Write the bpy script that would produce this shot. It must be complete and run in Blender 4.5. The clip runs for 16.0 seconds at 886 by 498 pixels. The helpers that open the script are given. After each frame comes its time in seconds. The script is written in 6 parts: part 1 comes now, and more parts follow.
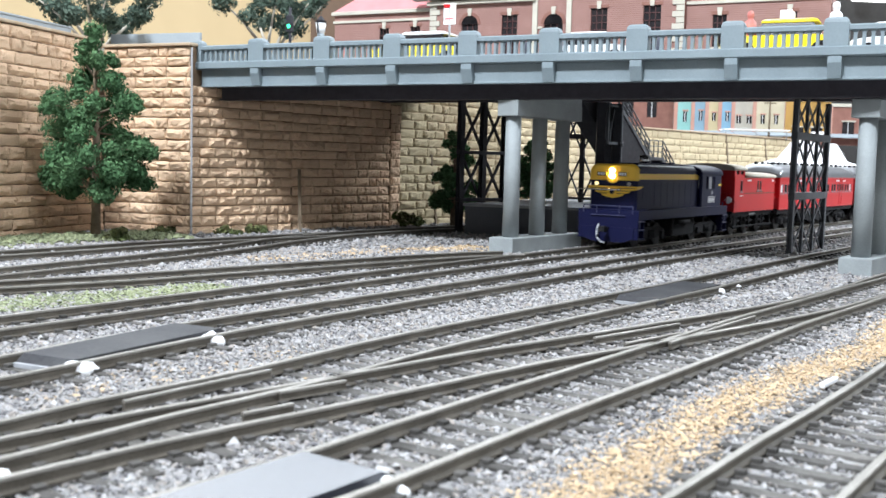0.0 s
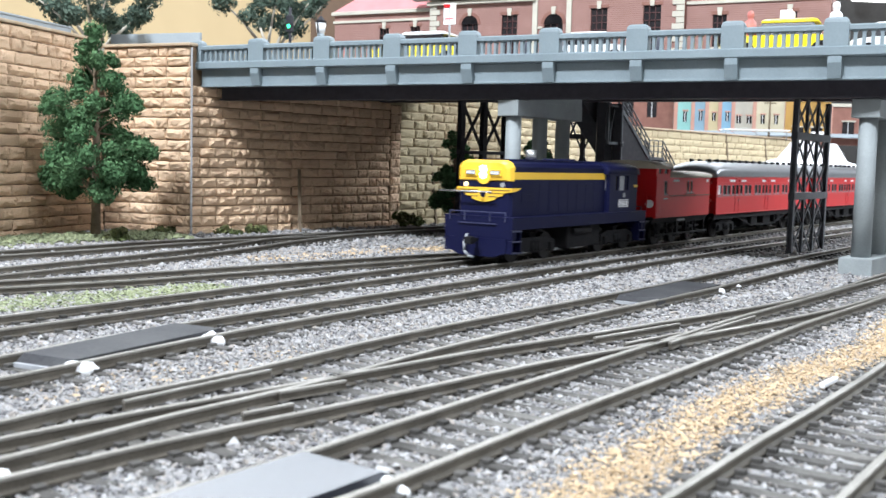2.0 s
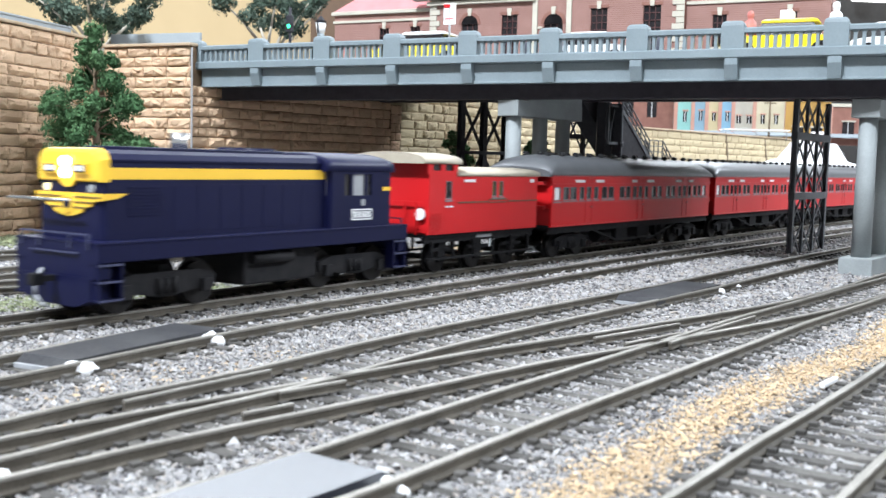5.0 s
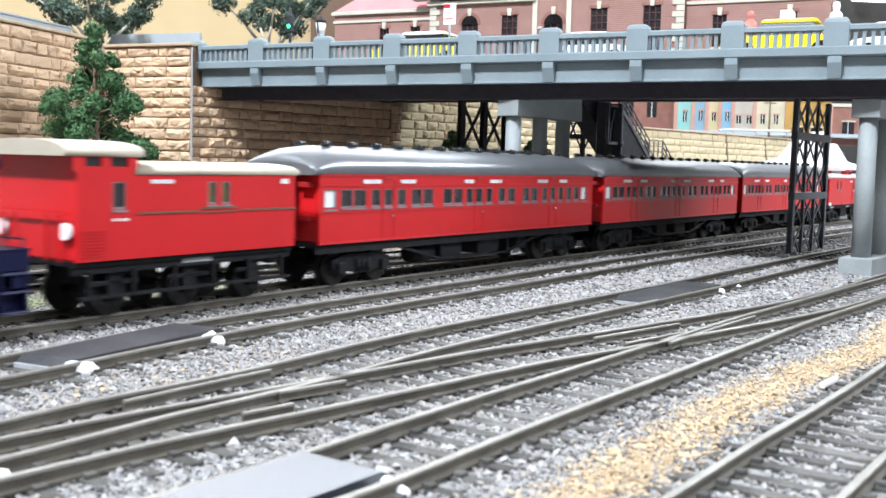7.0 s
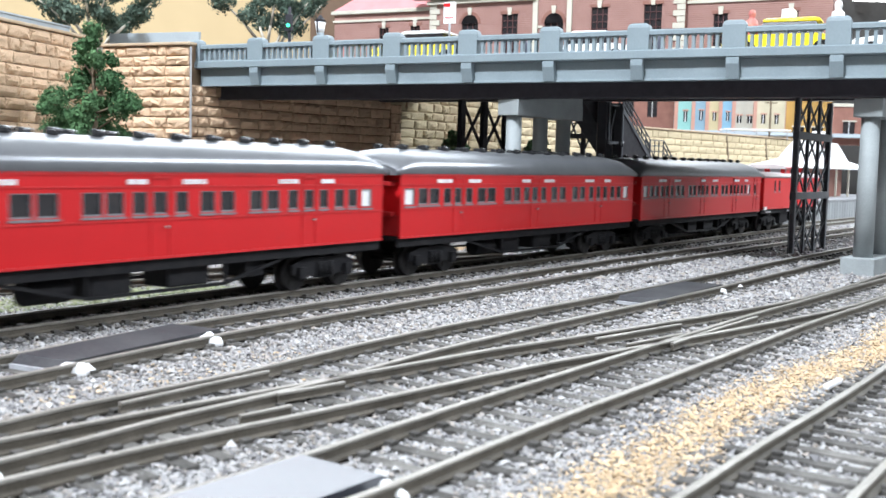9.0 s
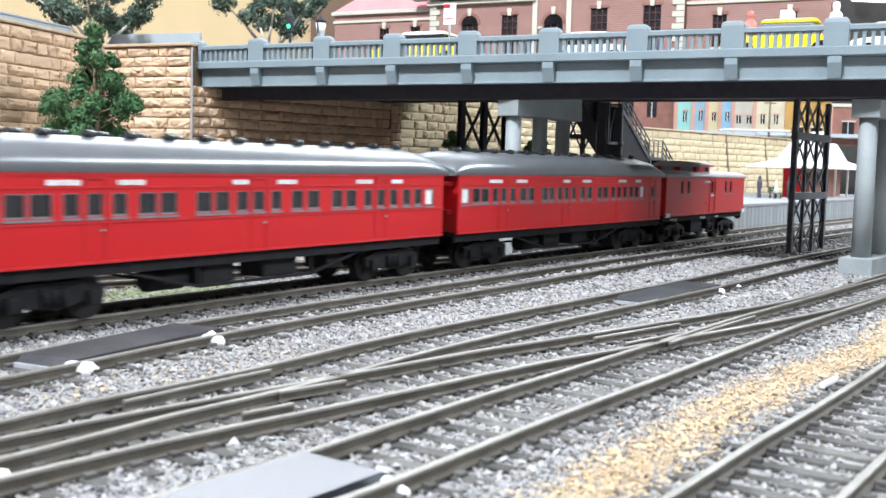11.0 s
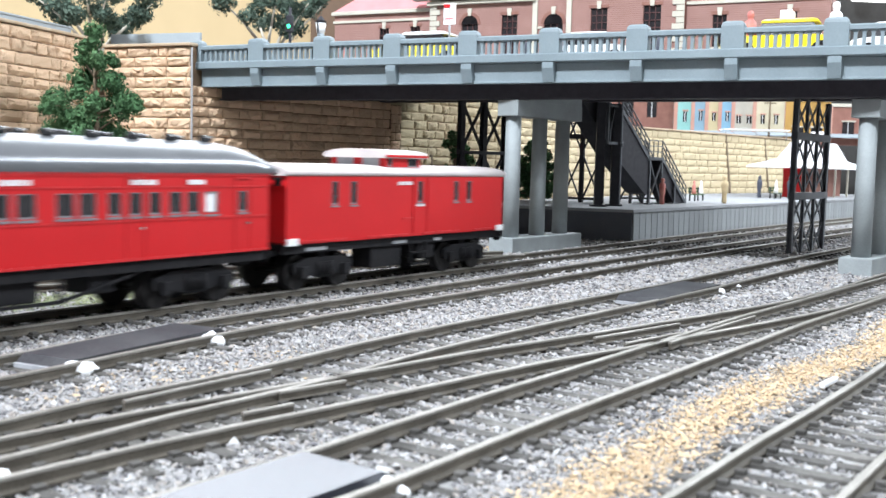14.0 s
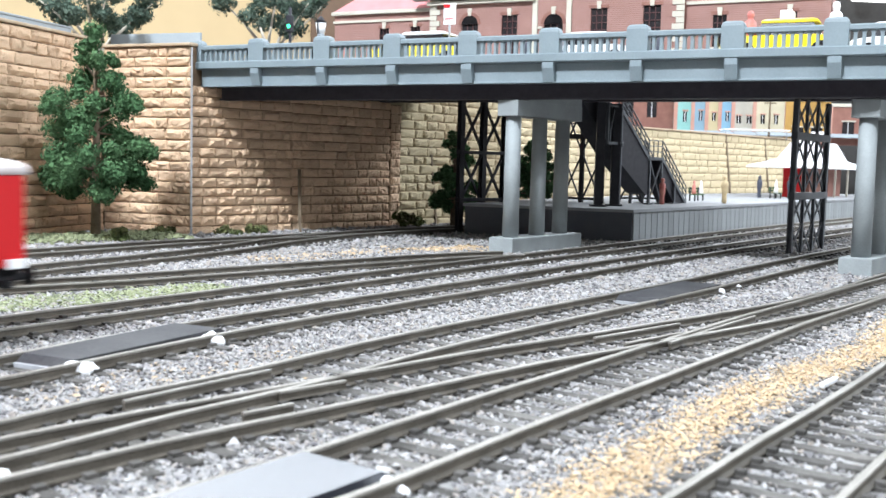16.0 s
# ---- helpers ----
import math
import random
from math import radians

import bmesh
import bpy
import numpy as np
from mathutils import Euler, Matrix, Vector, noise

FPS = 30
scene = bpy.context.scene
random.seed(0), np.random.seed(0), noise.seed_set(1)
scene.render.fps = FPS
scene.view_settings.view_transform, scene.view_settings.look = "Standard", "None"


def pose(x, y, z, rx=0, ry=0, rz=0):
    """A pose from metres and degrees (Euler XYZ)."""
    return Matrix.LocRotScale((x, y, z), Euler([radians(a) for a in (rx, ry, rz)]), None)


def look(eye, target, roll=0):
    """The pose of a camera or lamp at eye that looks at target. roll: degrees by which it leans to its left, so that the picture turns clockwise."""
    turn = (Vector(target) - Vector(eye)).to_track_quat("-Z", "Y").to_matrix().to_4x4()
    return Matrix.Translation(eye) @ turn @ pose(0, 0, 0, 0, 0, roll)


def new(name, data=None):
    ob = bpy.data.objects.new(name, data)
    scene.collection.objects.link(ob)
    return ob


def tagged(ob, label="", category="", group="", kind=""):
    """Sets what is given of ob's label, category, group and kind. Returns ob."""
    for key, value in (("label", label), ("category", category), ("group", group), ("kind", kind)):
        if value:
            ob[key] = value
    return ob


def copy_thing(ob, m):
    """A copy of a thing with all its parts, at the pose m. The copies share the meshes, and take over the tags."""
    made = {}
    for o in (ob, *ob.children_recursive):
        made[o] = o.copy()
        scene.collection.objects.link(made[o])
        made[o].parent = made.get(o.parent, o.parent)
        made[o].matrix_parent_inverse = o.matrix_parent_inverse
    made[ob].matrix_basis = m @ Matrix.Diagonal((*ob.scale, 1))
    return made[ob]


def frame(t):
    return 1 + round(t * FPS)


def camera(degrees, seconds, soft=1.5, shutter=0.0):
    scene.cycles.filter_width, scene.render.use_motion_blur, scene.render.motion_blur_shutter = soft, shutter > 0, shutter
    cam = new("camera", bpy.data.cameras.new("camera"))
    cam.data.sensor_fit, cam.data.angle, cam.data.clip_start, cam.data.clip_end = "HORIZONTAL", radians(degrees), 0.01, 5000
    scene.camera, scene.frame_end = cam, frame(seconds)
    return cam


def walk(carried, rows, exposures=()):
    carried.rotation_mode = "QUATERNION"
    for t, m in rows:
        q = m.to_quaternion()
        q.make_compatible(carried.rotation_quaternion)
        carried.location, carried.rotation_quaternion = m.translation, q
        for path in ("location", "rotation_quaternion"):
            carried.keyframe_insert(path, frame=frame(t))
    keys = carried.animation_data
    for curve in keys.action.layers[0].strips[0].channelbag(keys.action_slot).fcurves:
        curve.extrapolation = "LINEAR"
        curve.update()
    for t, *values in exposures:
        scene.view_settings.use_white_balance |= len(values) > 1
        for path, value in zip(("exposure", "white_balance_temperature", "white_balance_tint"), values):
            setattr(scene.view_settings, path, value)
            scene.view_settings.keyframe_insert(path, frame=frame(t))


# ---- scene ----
cam = camera(47.07, 16.0, 1.5, 0.8)
EYE = Matrix.Translation((0, 0, 0.0391)) @ Euler((radians(90 - 4.903), 0, 0)).to_matrix().to_4x4() @ pose(0, 0, 0, 0, 0, 1.453)
NUDGED = EYE @ Matrix.Translation((0, 0, -0.0021))
walk(cam, [(0, EYE), (8.6, EYE), (8.9, NUDGED), (9.2, NUDGED), (10.6, EYE), (15.1, EYE), (15.4, NUDGED), (15.6, NUDGED), (15.9, EYE), (16.0, EYE)],
     exposures=[(0, 0.11), (4.4, 0.11), (6.4, 0.22), (14.5, 0.22), (16.0, 0.24)])
cam.data.dof.use_dof = True
cam.data.dof.focus_distance = 0.38
cam.data.dof.aperture_fstop = 62.0

# ---- light ----
MM = 0.001
# even ambient fill in place of room bounce; the closed room shuts it out
world = bpy.data.worlds.new("ambient_fill")
scene.world = world
world.use_nodes = True
world.node_tree.nodes["Background"].inputs[0].default_value = (0.9, 0.95, 1.0, 1)
world.node_tree.nodes["Background"].inputs[1].default_value = 0.35


def tube(name, eye, target, sx, sy, watts, colour=(0.96, 0.98, 1.0)):
    """An unseen area lamp: inferred fluorescent ceiling lights, and added fills."""
    lamp = bpy.data.lights.new(name, "AREA")
    lamp.shape, lamp.size, lamp.size_y, lamp.energy, lamp.color = "RECTANGLE", sx, sy, watts, colour
    ob = new(name, lamp)
    ob.matrix_world = look(eye, target)
    return ob


COOL = (0.84, 0.915, 1.0)
tube("unseen_lamp", (-0.75, -0.65, 1.6), (-0.05, 0.45, 0), 0.32, 0.16, 80, COOL)
# added front-right fill for the left wall and the ground by the bridge
tube("unseen_lamp", (0.9, -0.9, 1.25), (0.0, 0.45, 0), 0.8, 0.2, 20, COOL)
tube("unseen_lamp", (1.5, 1.0, 1.0), (0.2, 0.75, 0), 1.2, 0.2, 38, COOL)
# added weak fill from the back left
tube("unseen_lamp", (-1.2, 1.0, 1.75), (-0.2, 0.8, 0), 1.2, 0.2, 8, COOL)
# broad back light, inferred from the sheen on roofs and plates
tube("unseen_lamp", (-0.1, 2.1, 0.92), (0.0, 0.35, 0), 2.6, 0.75, 34, COOL)
# added upward fill: the ceiling bounces it back as soft ambient light
tube("unseen_lamp", (0, 0.2, 1.45), (0, 0.2, 2), 1.5, 0.3, 8, COOL)

# ---- materials ----
def mat(name, col, rough=0.6, col2=None, scale=300.0, fine=2500.0, bump=0.15, metal=0.0, rand=0.0, island=0.0, coat=0.0, mix=0.5, spec=0.5, relief=0.0004):
    """A painted or natural surface: two colours mixed by noise at two scales, with fine relief."""
    m = bpy.data.materials.new(name)
    m.use_nodes = True
    nt = m.node_tree
    nd, ln = nt.nodes, nt.links
    b = nd["Principled BSDF"]
    b.inputs["Roughness"].default_value = rough
    b.inputs["Metallic"].default_value = metal
    b.inputs["Coat Weight"].default_value = coat
    b.inputs["Specular IOR Level"].default_value = spec
    col2 = col2 or tuple(c * 0.78 for c in col)
    tc = nd.new("ShaderNodeTexCoord")
    n1, n2 = nd.new("ShaderNodeTexNoise"), nd.new("ShaderNodeTexNoise")
    for n, s in ((n1, scale), (n2, fine)):
        n.inputs["Scale"].default_value = s
        n.inputs["Detail"].default_value = 4
        ln.new(tc.outputs["Object"], n.inputs["Vector"])
    add = nd.new("ShaderNodeMath")
    add.operation = "MULTIPLY_ADD"
    ln.new(n2.outputs["Fac"], add.inputs[0])
    add.inputs[1].default_value = 0.5
    ln.new(n1.outputs["Fac"], add.inputs[2])
    ramp = nd.new("ShaderNodeMapRange")
    ramp.inputs[1].default_value, ramp.inputs[2].default_value = 0.75 - mix * 0.4, 0.75 + mix * 0.4
    ln.new(add.outputs[0], ramp.inputs[0])
    mx = nd.new("ShaderNodeMix")
    mx.data_type = "RGBA"
    mx.inputs[6].default_value, mx.inputs[7].default_value = (*col, 1), (*col2, 1)
    ln.new(ramp.outputs[0], mx.inputs[0])
    out = mx.outputs[2]
    if rand or island:
        hs = nd.new("ShaderNodeHueSaturation")
        mr = nd.new("ShaderNodeMapRange")
        k = rand or island
        mr.inputs[3].default_value, mr.inputs[4].default_value = 1 - k, 1 + k
        if rand:
            ln.new(nd.new("ShaderNodeObjectInfo").outputs["Random"], mr.inputs[0])
        else:
            ln.new(nd.new("ShaderNodeNewGeometry").outputs["Random Per Island"], mr.inputs[0])
        ln.new(mr.outputs[0], hs.inputs["Value"])
        ln.new(out, hs.inputs["Color"])
        out = hs.outputs[0]
    ln.new(out, b.inputs["Base Color"])
    if bump:
        bp = nd.new("ShaderNodeBump")
        bp.inputs["Strength"].default_value = bump
        bp.inputs["Distance"].default_value = relief
        ln.new(add.outputs[0], bp.inputs["Height"])
        ln.new(bp.outputs[0], b.inputs["Normal"])
    return m


def glow(name, col, strength):
    m = bpy.data.materials.new(name)
    m.use_nodes = True
    b = m.node_tree.nodes["Principled BSDF"]
    b.inputs["Base Color"].default_value = (*col, 1)
    b.inputs["Emission Color"].default_value = (*col, 1)
    b.inputs["Emission Strength"].default_value = strength
    return m


def stone_mat():
    """Ballast chips: grey, lilac-grey and brown stones with a few white ones, chip by chip."""
    m = bpy.data.materials.new("ballast_chip")
    m.use_nodes = True
    nd, ln = m.node_tree.nodes, m.node_tree.links
    b = nd["Principled BSDF"]
    b.inputs["Roughness"].default_value = 0.8
    r = nd.new("ShaderNodeValToRGB")
    el = r.color_ramp.elements
    el[0].position, el[0].color = 0.0, (0.07, 0.067, 0.073, 1)
    el[1].position, el[1].color = 1.0, (0.5, 0.497, 0.49, 1)
    for pos, c in ((0.22, (0.19, 0.184, 0.188)), (0.5, (0.265, 0.258, 0.26)), (0.66, (0.27, 0.235, 0.205)), (0.84, (0.325, 0.318, 0.317)), (0.985, (0.35, 0.344, 0.342))):
        e = el.new(pos)
        e.color = (*c, 1)
    ln.new(nd.new("ShaderNodeNewGeometry").outputs["Random Per Island"], r.inputs[0])
    ln.new(r.outputs[0], b.inputs["Base Color"])
    return m


M_BRIDGE = mat("bridge_paint", (0.205, 0.25, 0.272), 0.55, (0.165, 0.205, 0.226), 60, 1200, 0.1)
M_PIER = mat("pier_paint", (0.30, 0.325, 0.33), 0.65, (0.23, 0.25, 0.255), 80, 2000, 0.1)
# one near-black colour for the girders and the deck underside
M_UNDER = mat("near_black_girder", (0.045, 0.04, 0.05), 0.6, (0.03, 0.027, 0.034), spec=0.25)
M_BLACK = mat("black_steel_paint", (0.02, 0.02, 0.026), 0.55, (0.034, 0.033, 0.038), spec=0.25)
M_TOWER = mat("tower_grey_paint", (0.065, 0.07, 0.08), 0.5, (0.10, 0.107, 0.118), spec=0.35)
M_RAIL = mat("weathered_rail", (0.06, 0.052, 0.042), 0.7, (0.112, 0.098, 0.08), 150, 3000, 0.1, 0.05, spec=0.2)
M_HEAD = mat("worn_rail_head", (0.2, 0.187, 0.165), 0.5, (0.3, 0.282, 0.255), 60, 1500, 0.05, 0.5, spec=0.4)
M_SLEEP = mat("sleeper_plastic", (0.045, 0.042, 0.039), 0.8, (0.13, 0.123, 0.115), 90, 1200, 0.2, rand=0.3, spec=0.15)
M_GROUND = mat("ballast_bed", (0.2, 0.196, 0.195), 0.9, (0.32, 0.312, 0.305), 40, 700, 0.6)
M_CHIP = stone_mat()
M_STRAW = mat("straw_flakes", (0.54, 0.41, 0.27), 0.9, (0.42, 0.305, 0.19), 120, 1500, 0.1, island=0.22, spec=0.2)
M_TURF = mat("green_scatter", (0.24, 0.26, 0.15), 0.9, (0.16, 0.18, 0.1), 200, 2000, 0.1, island=0.4)
M_STONE = mat("sandstone", (0.56, 0.365, 0.225), 0.9, (0.76, 0.57, 0.41), 70, 700, 0.5, rand=0.13, mix=0.7, spec=0.25, relief=0.0006)
M_STONE_FAR = mat("pale_sandstone", (0.56, 0.47, 0.31), 0.9, (0.47, 0.385, 0.25), 60, 700, 0.5, rand=0.08, mix=0.7, spec=0.25, relief=0.0006)
M_MORTAR = mat("mortar", (0.22, 0.145, 0.085), 0.9, (0.14, 0.09, 0.055), 200, 1500, 0.4)
M_COPING = mat("pale_coping", (0.46, 0.36, 0.26), 0.85, (0.38, 0.27, 0.17), 120, 1500, 0.3)
M_RED = mat("carriage_red", (0.53, 0.0125, 0.016), 0.42, (0.49, 0.011, 0.014), 60, 2500, 0.03, coat=0.05, spec=0.25)
M_REDTRIM = mat("red_trim", (0.58, 0.022, 0.026), 0.38, spec=0.35)
M_DARKRED = mat("end_red", (0.33, 0.014, 0.016), 0.5, spec=0.3)
M_ROOF = mat("silver_grey_roof", (0.15, 0.155, 0.165), 0.3, (0.125, 0.13, 0.14), 120, 2000, 0.03, 0.35)
M_VANROOF = mat("sandy_van_roof", (0.44, 0.39, 0.31), 0.6, (0.38, 0.33, 0.26), 120, 1500, 0.1)
M_WHITEROOF = mat("white_van_roof", (0.5, 0.45, 0.44), 0.5, (0.42, 0.37, 0.365), 90, 1200, 0.1)
M_BLUE = mat("loco_blue", (0.0062, 0.0075, 0.036), 0.45, (0.0052, 0.0062, 0.03), 60, 2500, 0.03, spec=0.16)
M_YELLOW = mat("loco_yellow", (0.86, 0.53, 0.045), 0.42, (0.8, 0.48, 0.04), 60, 2500, 0.03)
M_FRAME = mat("underframe_black", (0.009, 0.009, 0.011), 0.7, (0.018, 0.017, 0.018), 300, 2500, 0.2, spec=0.14)
M_WHEEL = mat("wheel_steel", (0.012, 0.011, 0.012), 0.45, (0.03, 0.028, 0.028), 300, 2500, 0.1, 0.3, spec=0.25)
M_CHROME = mat("bright_metal", (0.6, 0.6, 0.6), 0.25, metal=0.9, bump=0)
M_GLASS = mat("dark_glazing", (0.013, 0.013, 0.016), 0.12, (0.03, 0.026, 0.027), 60, 500, 0.0, spec=0.35)
M_GREENPANE = mat("olive_glazing", (0.10, 0.09, 0.03), 0.2, bump=0)
M_WHITE = mat("white_paint", (0.82, 0.82, 0.83), 0.5, (0.76, 0.76, 0.77), bump=0.05)
M_SASH = mat("sash_grey", (0.2, 0.205, 0.22), 0.45, bump=0)
M_GREYTRIM = mat("window_grey", (0.35, 0.36, 0.38), 0.4, bump=0)
M_LAMP = glow("lit_headlight", (1.0, 0.86, 0.5), 14)
M_MARK = glow("lit_marker", (1.0, 0.85, 0.45), 1.2)
M_GREENLAMP = glow("lit_green_signal", (0.05, 1.0, 0.45), 2.0)
M_TUBE = glow("lit_tube", (1, 1, 1), 3.0)
M_PAD = mat("black_plastic_plate", (0.028, 0.028, 0.032), 0.65, (0.055, 0.055, 0.058), 60, 900, 0.2, spec=0.22)
M_PADGLOSS = mat("gloss_black_plate", (0.03, 0.033, 0.042), 0.26, (0.045, 0.048, 0.058), 60, 1500, 0.1, spec=0.45)
M_TRUNK = mat("bark", (0.12, 0.085, 0.055), 0.9, (0.2, 0.15, 0.1), 300, 2000, 0.5)
M_PALEBARK = mat("pale_gum_bark", (0.6, 0.56, 0.48), 0.8, (0.35, 0.3, 0.24), 150, 1500, 0.2)
M_LEAF = mat("conifer_foliage", (0.042, 0.10, 0.044), 0.9, (0.09, 0.17, 0.078), 60, 2000, 0.0, island=0.4, spec=0.15)
M_GUM = mat("gum_foliage", (0.055, 0.085, 0.065), 0.9, (0.1, 0.135, 0.105), 60, 2000, 0.0, island=0.4, spec=0.15)
M_WEED = mat("dry_weed", (0.10, 0.09, 0.035), 0.9, (0.07, 0.1, 0.03), 200, 2000, 0.0, island=0.5)
M_PLAT = mat("platform_asphalt", (0.29, 0.295, 0.305), 0.85, (0.23, 0.235, 0.245), 60, 1500, 0.2, spec=0.3)
M_PLATEDGE = mat("platform_face_grey", (0.30, 0.315, 0.325), 0.6, (0.22, 0.235, 0.24), 60, 900, 0.1, rand=0.1)
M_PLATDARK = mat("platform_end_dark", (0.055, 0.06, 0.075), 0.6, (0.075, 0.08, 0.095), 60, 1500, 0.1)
M_BRICK = mat("pink_brick", (0.36, 0.205, 0.175), 0.85, (0.3, 0.165, 0.14), 100, 1500, 0.1, rand=0.08)
M_BRICKDARK = mat("dark_brick", (0.20, 0.085, 0.065), 0.8, (0.26, 0.12, 0.09), 100, 1500, 0.1)
M_CREAM = mat("cream_stone_trim", (0.54, 0.505, 0.43), 0.75, (0.47, 0.435, 0.365), 100, 1500, 0.1)
M_PINK = mat("pink_roof", (0.62, 0.23, 0.235), 0.65, (0.55, 0.195, 0.2), 100, 1500, 0.1)
M_SLATE = mat("grey_roof_edge", (0.30, 0.29, 0.26), 0.7)
M_TAXI = mat("taxi_yellow", (0.9, 0.72, 0.02), 0.3, (0.86, 0.68, 0.02), bump=0, coat=0.3)
M_CARWHITE = mat("car_white", (0.8, 0.8, 0.8), 0.3, bump=0, coat=0.3)
M_ROAD = mat("street_asphalt", (0.16, 0.17, 0.18), 0.85, (0.2, 0.2, 0.21), 60, 1500, 0.2)
M_SKIN = mat("figurine_tan", (0.62, 0.42, 0.28), 0.6, bump=0)
M_WALL = mat("cream_room_paint", (0.52, 0.39, 0.22), 0.8, (0.47, 0.35, 0.195), 3, 30, 0.05)
M_BROWN = mat("brown_board", (0.10, 0.055, 0.03), 0.6, (0.13, 0.075, 0.04), 10, 200, 0.05)
M_CEIL = mat("ceiling_paint", (0.7, 0.7, 0.68), 0.9, (0.66, 0.66, 0.64), 3, 40, 0.05)
M_DARKROOM = mat("dark_room", (0.03, 0.028, 0.026), 0.8)
# loco blue made paler: the highlight on edges and handrails is in the colour
M_GLINTBLUE = mat("glint_blue_edge", (0.05, 0.055, 0.11), 0.4, (0.03, 0.033, 0.075), bump=0)
M_VENT = mat("gloss_black_vent", (0.016, 0.016, 0.018), 0.22, bump=0)
M_OLDRED = mat("dull_red_sash", (0.09, 0.028, 0.026), 0.5, bump=0)
M_SALMON = mat("salmon_facade_paint", (0.50, 0.27, 0.21), 0.75, (0.42, 0.22, 0.17), 60, 900, 0.05)
M_CHALK = mat("chalky_mortar", (0.42, 0.41, 0.41), 0.9, (0.28, 0.28, 0.29), 90, 900, 0.4)
M_FENCE = mat("blue_grey_board", (0.30, 0.34, 0.37), 0.7, (0.25, 0.29, 0.32), 60, 900, 0.1)


# ---- mesh tools ----
def box(bm, a, b, bev=0.0):
    x0, y0, z0 = a
    x1, y1, z1 = b
    v = [bm.verts.new((x * MM, y * MM, z * MM)) for z in (z0, z1) for y in (y0, y1) for x in (x0, x1)]
    fs = [bm.faces.new([v[i] for i in f]) for f in ((0, 2, 3, 1), (4, 5, 7, 6), (0, 1, 5, 4), (2, 6, 7, 3), (0, 4, 6, 2), (1, 3, 7, 5))]
    if bev:
        ed = list({e for f in fs for e in f.edges})
        bmesh.ops.bevel(bm, geom=ed, offset=bev * MM, segments=2, affect="EDGES", profile=0.6)
    return bm


def bar(bm, p, q, w, d=None):
    """A square bar from p to q."""
    p, q = Vector(p) * MM, Vector(q) * MM
    ax = (q - p).normalized()
    up = Vector((0, 0, 1)) if abs(ax.z) < 0.9 else Vector((0, 1, 0))
    s = ax.cross(up).normalized() * w * MM / 2
    t = ax.cross(s).normalized() * (d or w) * MM / 2
    v = [bm.verts.new(c + i * s + j * t) for c in (p, q) for i, j in ((-1, -1), (1, -1), (1, 1), (-1, 1))]
    for f in ((3, 2, 1, 0), (4, 5, 6, 7), (0, 1, 5, 4), (1, 2, 6, 5), (2, 3, 7, 6), (3, 0, 4, 7)):
        bm.faces.new([v[i] for i in f])
    return bm


def rod(bm, p, q, r0, r1=None, n=10):
    """A round rod, tapered from r0 to r1."""
    r1 = r0 if r1 is None else r1
    p, q = Vector(p) * MM, Vector(q) * MM
    ax = (q - p).normalized()
    up = Vector((0, 0, 1)) if abs(ax.z) < 0.9 else Vector((0, 1, 0))
    s = ax.cross(up).normalized()
    t = ax.cross(s)
    rows = [[bm.verts.new(c + (s * math.cos(k * math.tau / n) + t * math.sin(k * math.tau / n)) * r * MM) for k in range(n)] for c, r in ((p, r0), (q, r1))]
    for k in range(n):
        bm.faces.new((rows[0][k], rows[0][(k + 1) % n], rows[1][(k + 1) % n], rows[1][k])).smooth = True
    bm.faces.new(rows[0][::-1])
    bm.faces.new(rows[1])
    return bm


def loft(bm, rings, close=True, smooth=True):
    """Skin over rings of points in mm."""
    vs = [[bm.verts.new(Vector(p) * MM) for p in r] for r in rings]
    n = len(vs[0])
    for a, b in zip(vs, vs[1:]):
        for k in range(n if close else n - 1):
            bm.faces.new((a[k], a[(k + 1) % n], b[(k + 1) % n], b[k])).smooth = smooth
    if close:
        bm.faces.new(vs[0][::-1])
        bm.faces.new(vs[-1])
    return bm


def holed(bm, x0, x1, z0, z1, holes, y, th):
    """An upright panel from y to y + th with openings (xa, xb, za, zb) right through it."""
    xs = sorted({x0, x1, *[h[0] for h in holes], *[h[1] for h in holes]})
    zs = sorted({z0, z1, *[h[2] for h in holes], *[h[3] for h in holes]})

    def solid(i, j):
        if not (0 <= i < len(xs) - 1 and 0 <= j < len(zs) - 1):
            return False
        cx, cz = (xs[i] + xs[i + 1]) / 2, (zs[j] + zs[j + 1]) / 2
        return not any(h[0] < cx < h[1] and h[2] < cz < h[3] for h in holes)

    made = {}

    def v(i, j, k):
        if (i, j, k) not in made:
            made[i, j, k] = bm.verts.new((xs[i] * MM, (y + k * th) * MM, zs[j] * MM))
        return made[i, j, k]

    for i in range(len(xs) - 1):
        for j in range(len(zs) - 1):
            if not solid(i, j):
                continue
            bm.faces.new((v(i, j, 0), v(i + 1, j, 0), v(i + 1, j + 1, 0), v(i, j + 1, 0)))
            bm.faces.new((v(i, j, 1), v(i, j + 1, 1), v(i + 1, j + 1, 1), v(i + 1, j, 1)))
            if not solid(i - 1, j):
                bm.faces.new((v(i, j, 0), v(i, j + 1, 0), v(i, j + 1, 1), v(i, j, 1)))
            if not solid(i + 1, j):
                bm.faces.new((v(i + 1, j, 0), v(i + 1, j, 1), v(i + 1, j + 1, 1), v(i + 1, j + 1, 0)))
            if not solid(i, j - 1):
                bm.faces.new((v(i, j, 0), v(i, j, 1), v(i + 1, j, 1), v(i + 1, j, 0)))
            if not solid(i, j + 1):
                bm.faces.new((v(i, j + 1, 0), v(i + 1, j + 1, 0), v(i + 1, j + 1, 1), v(i, j + 1, 1)))
    return bm


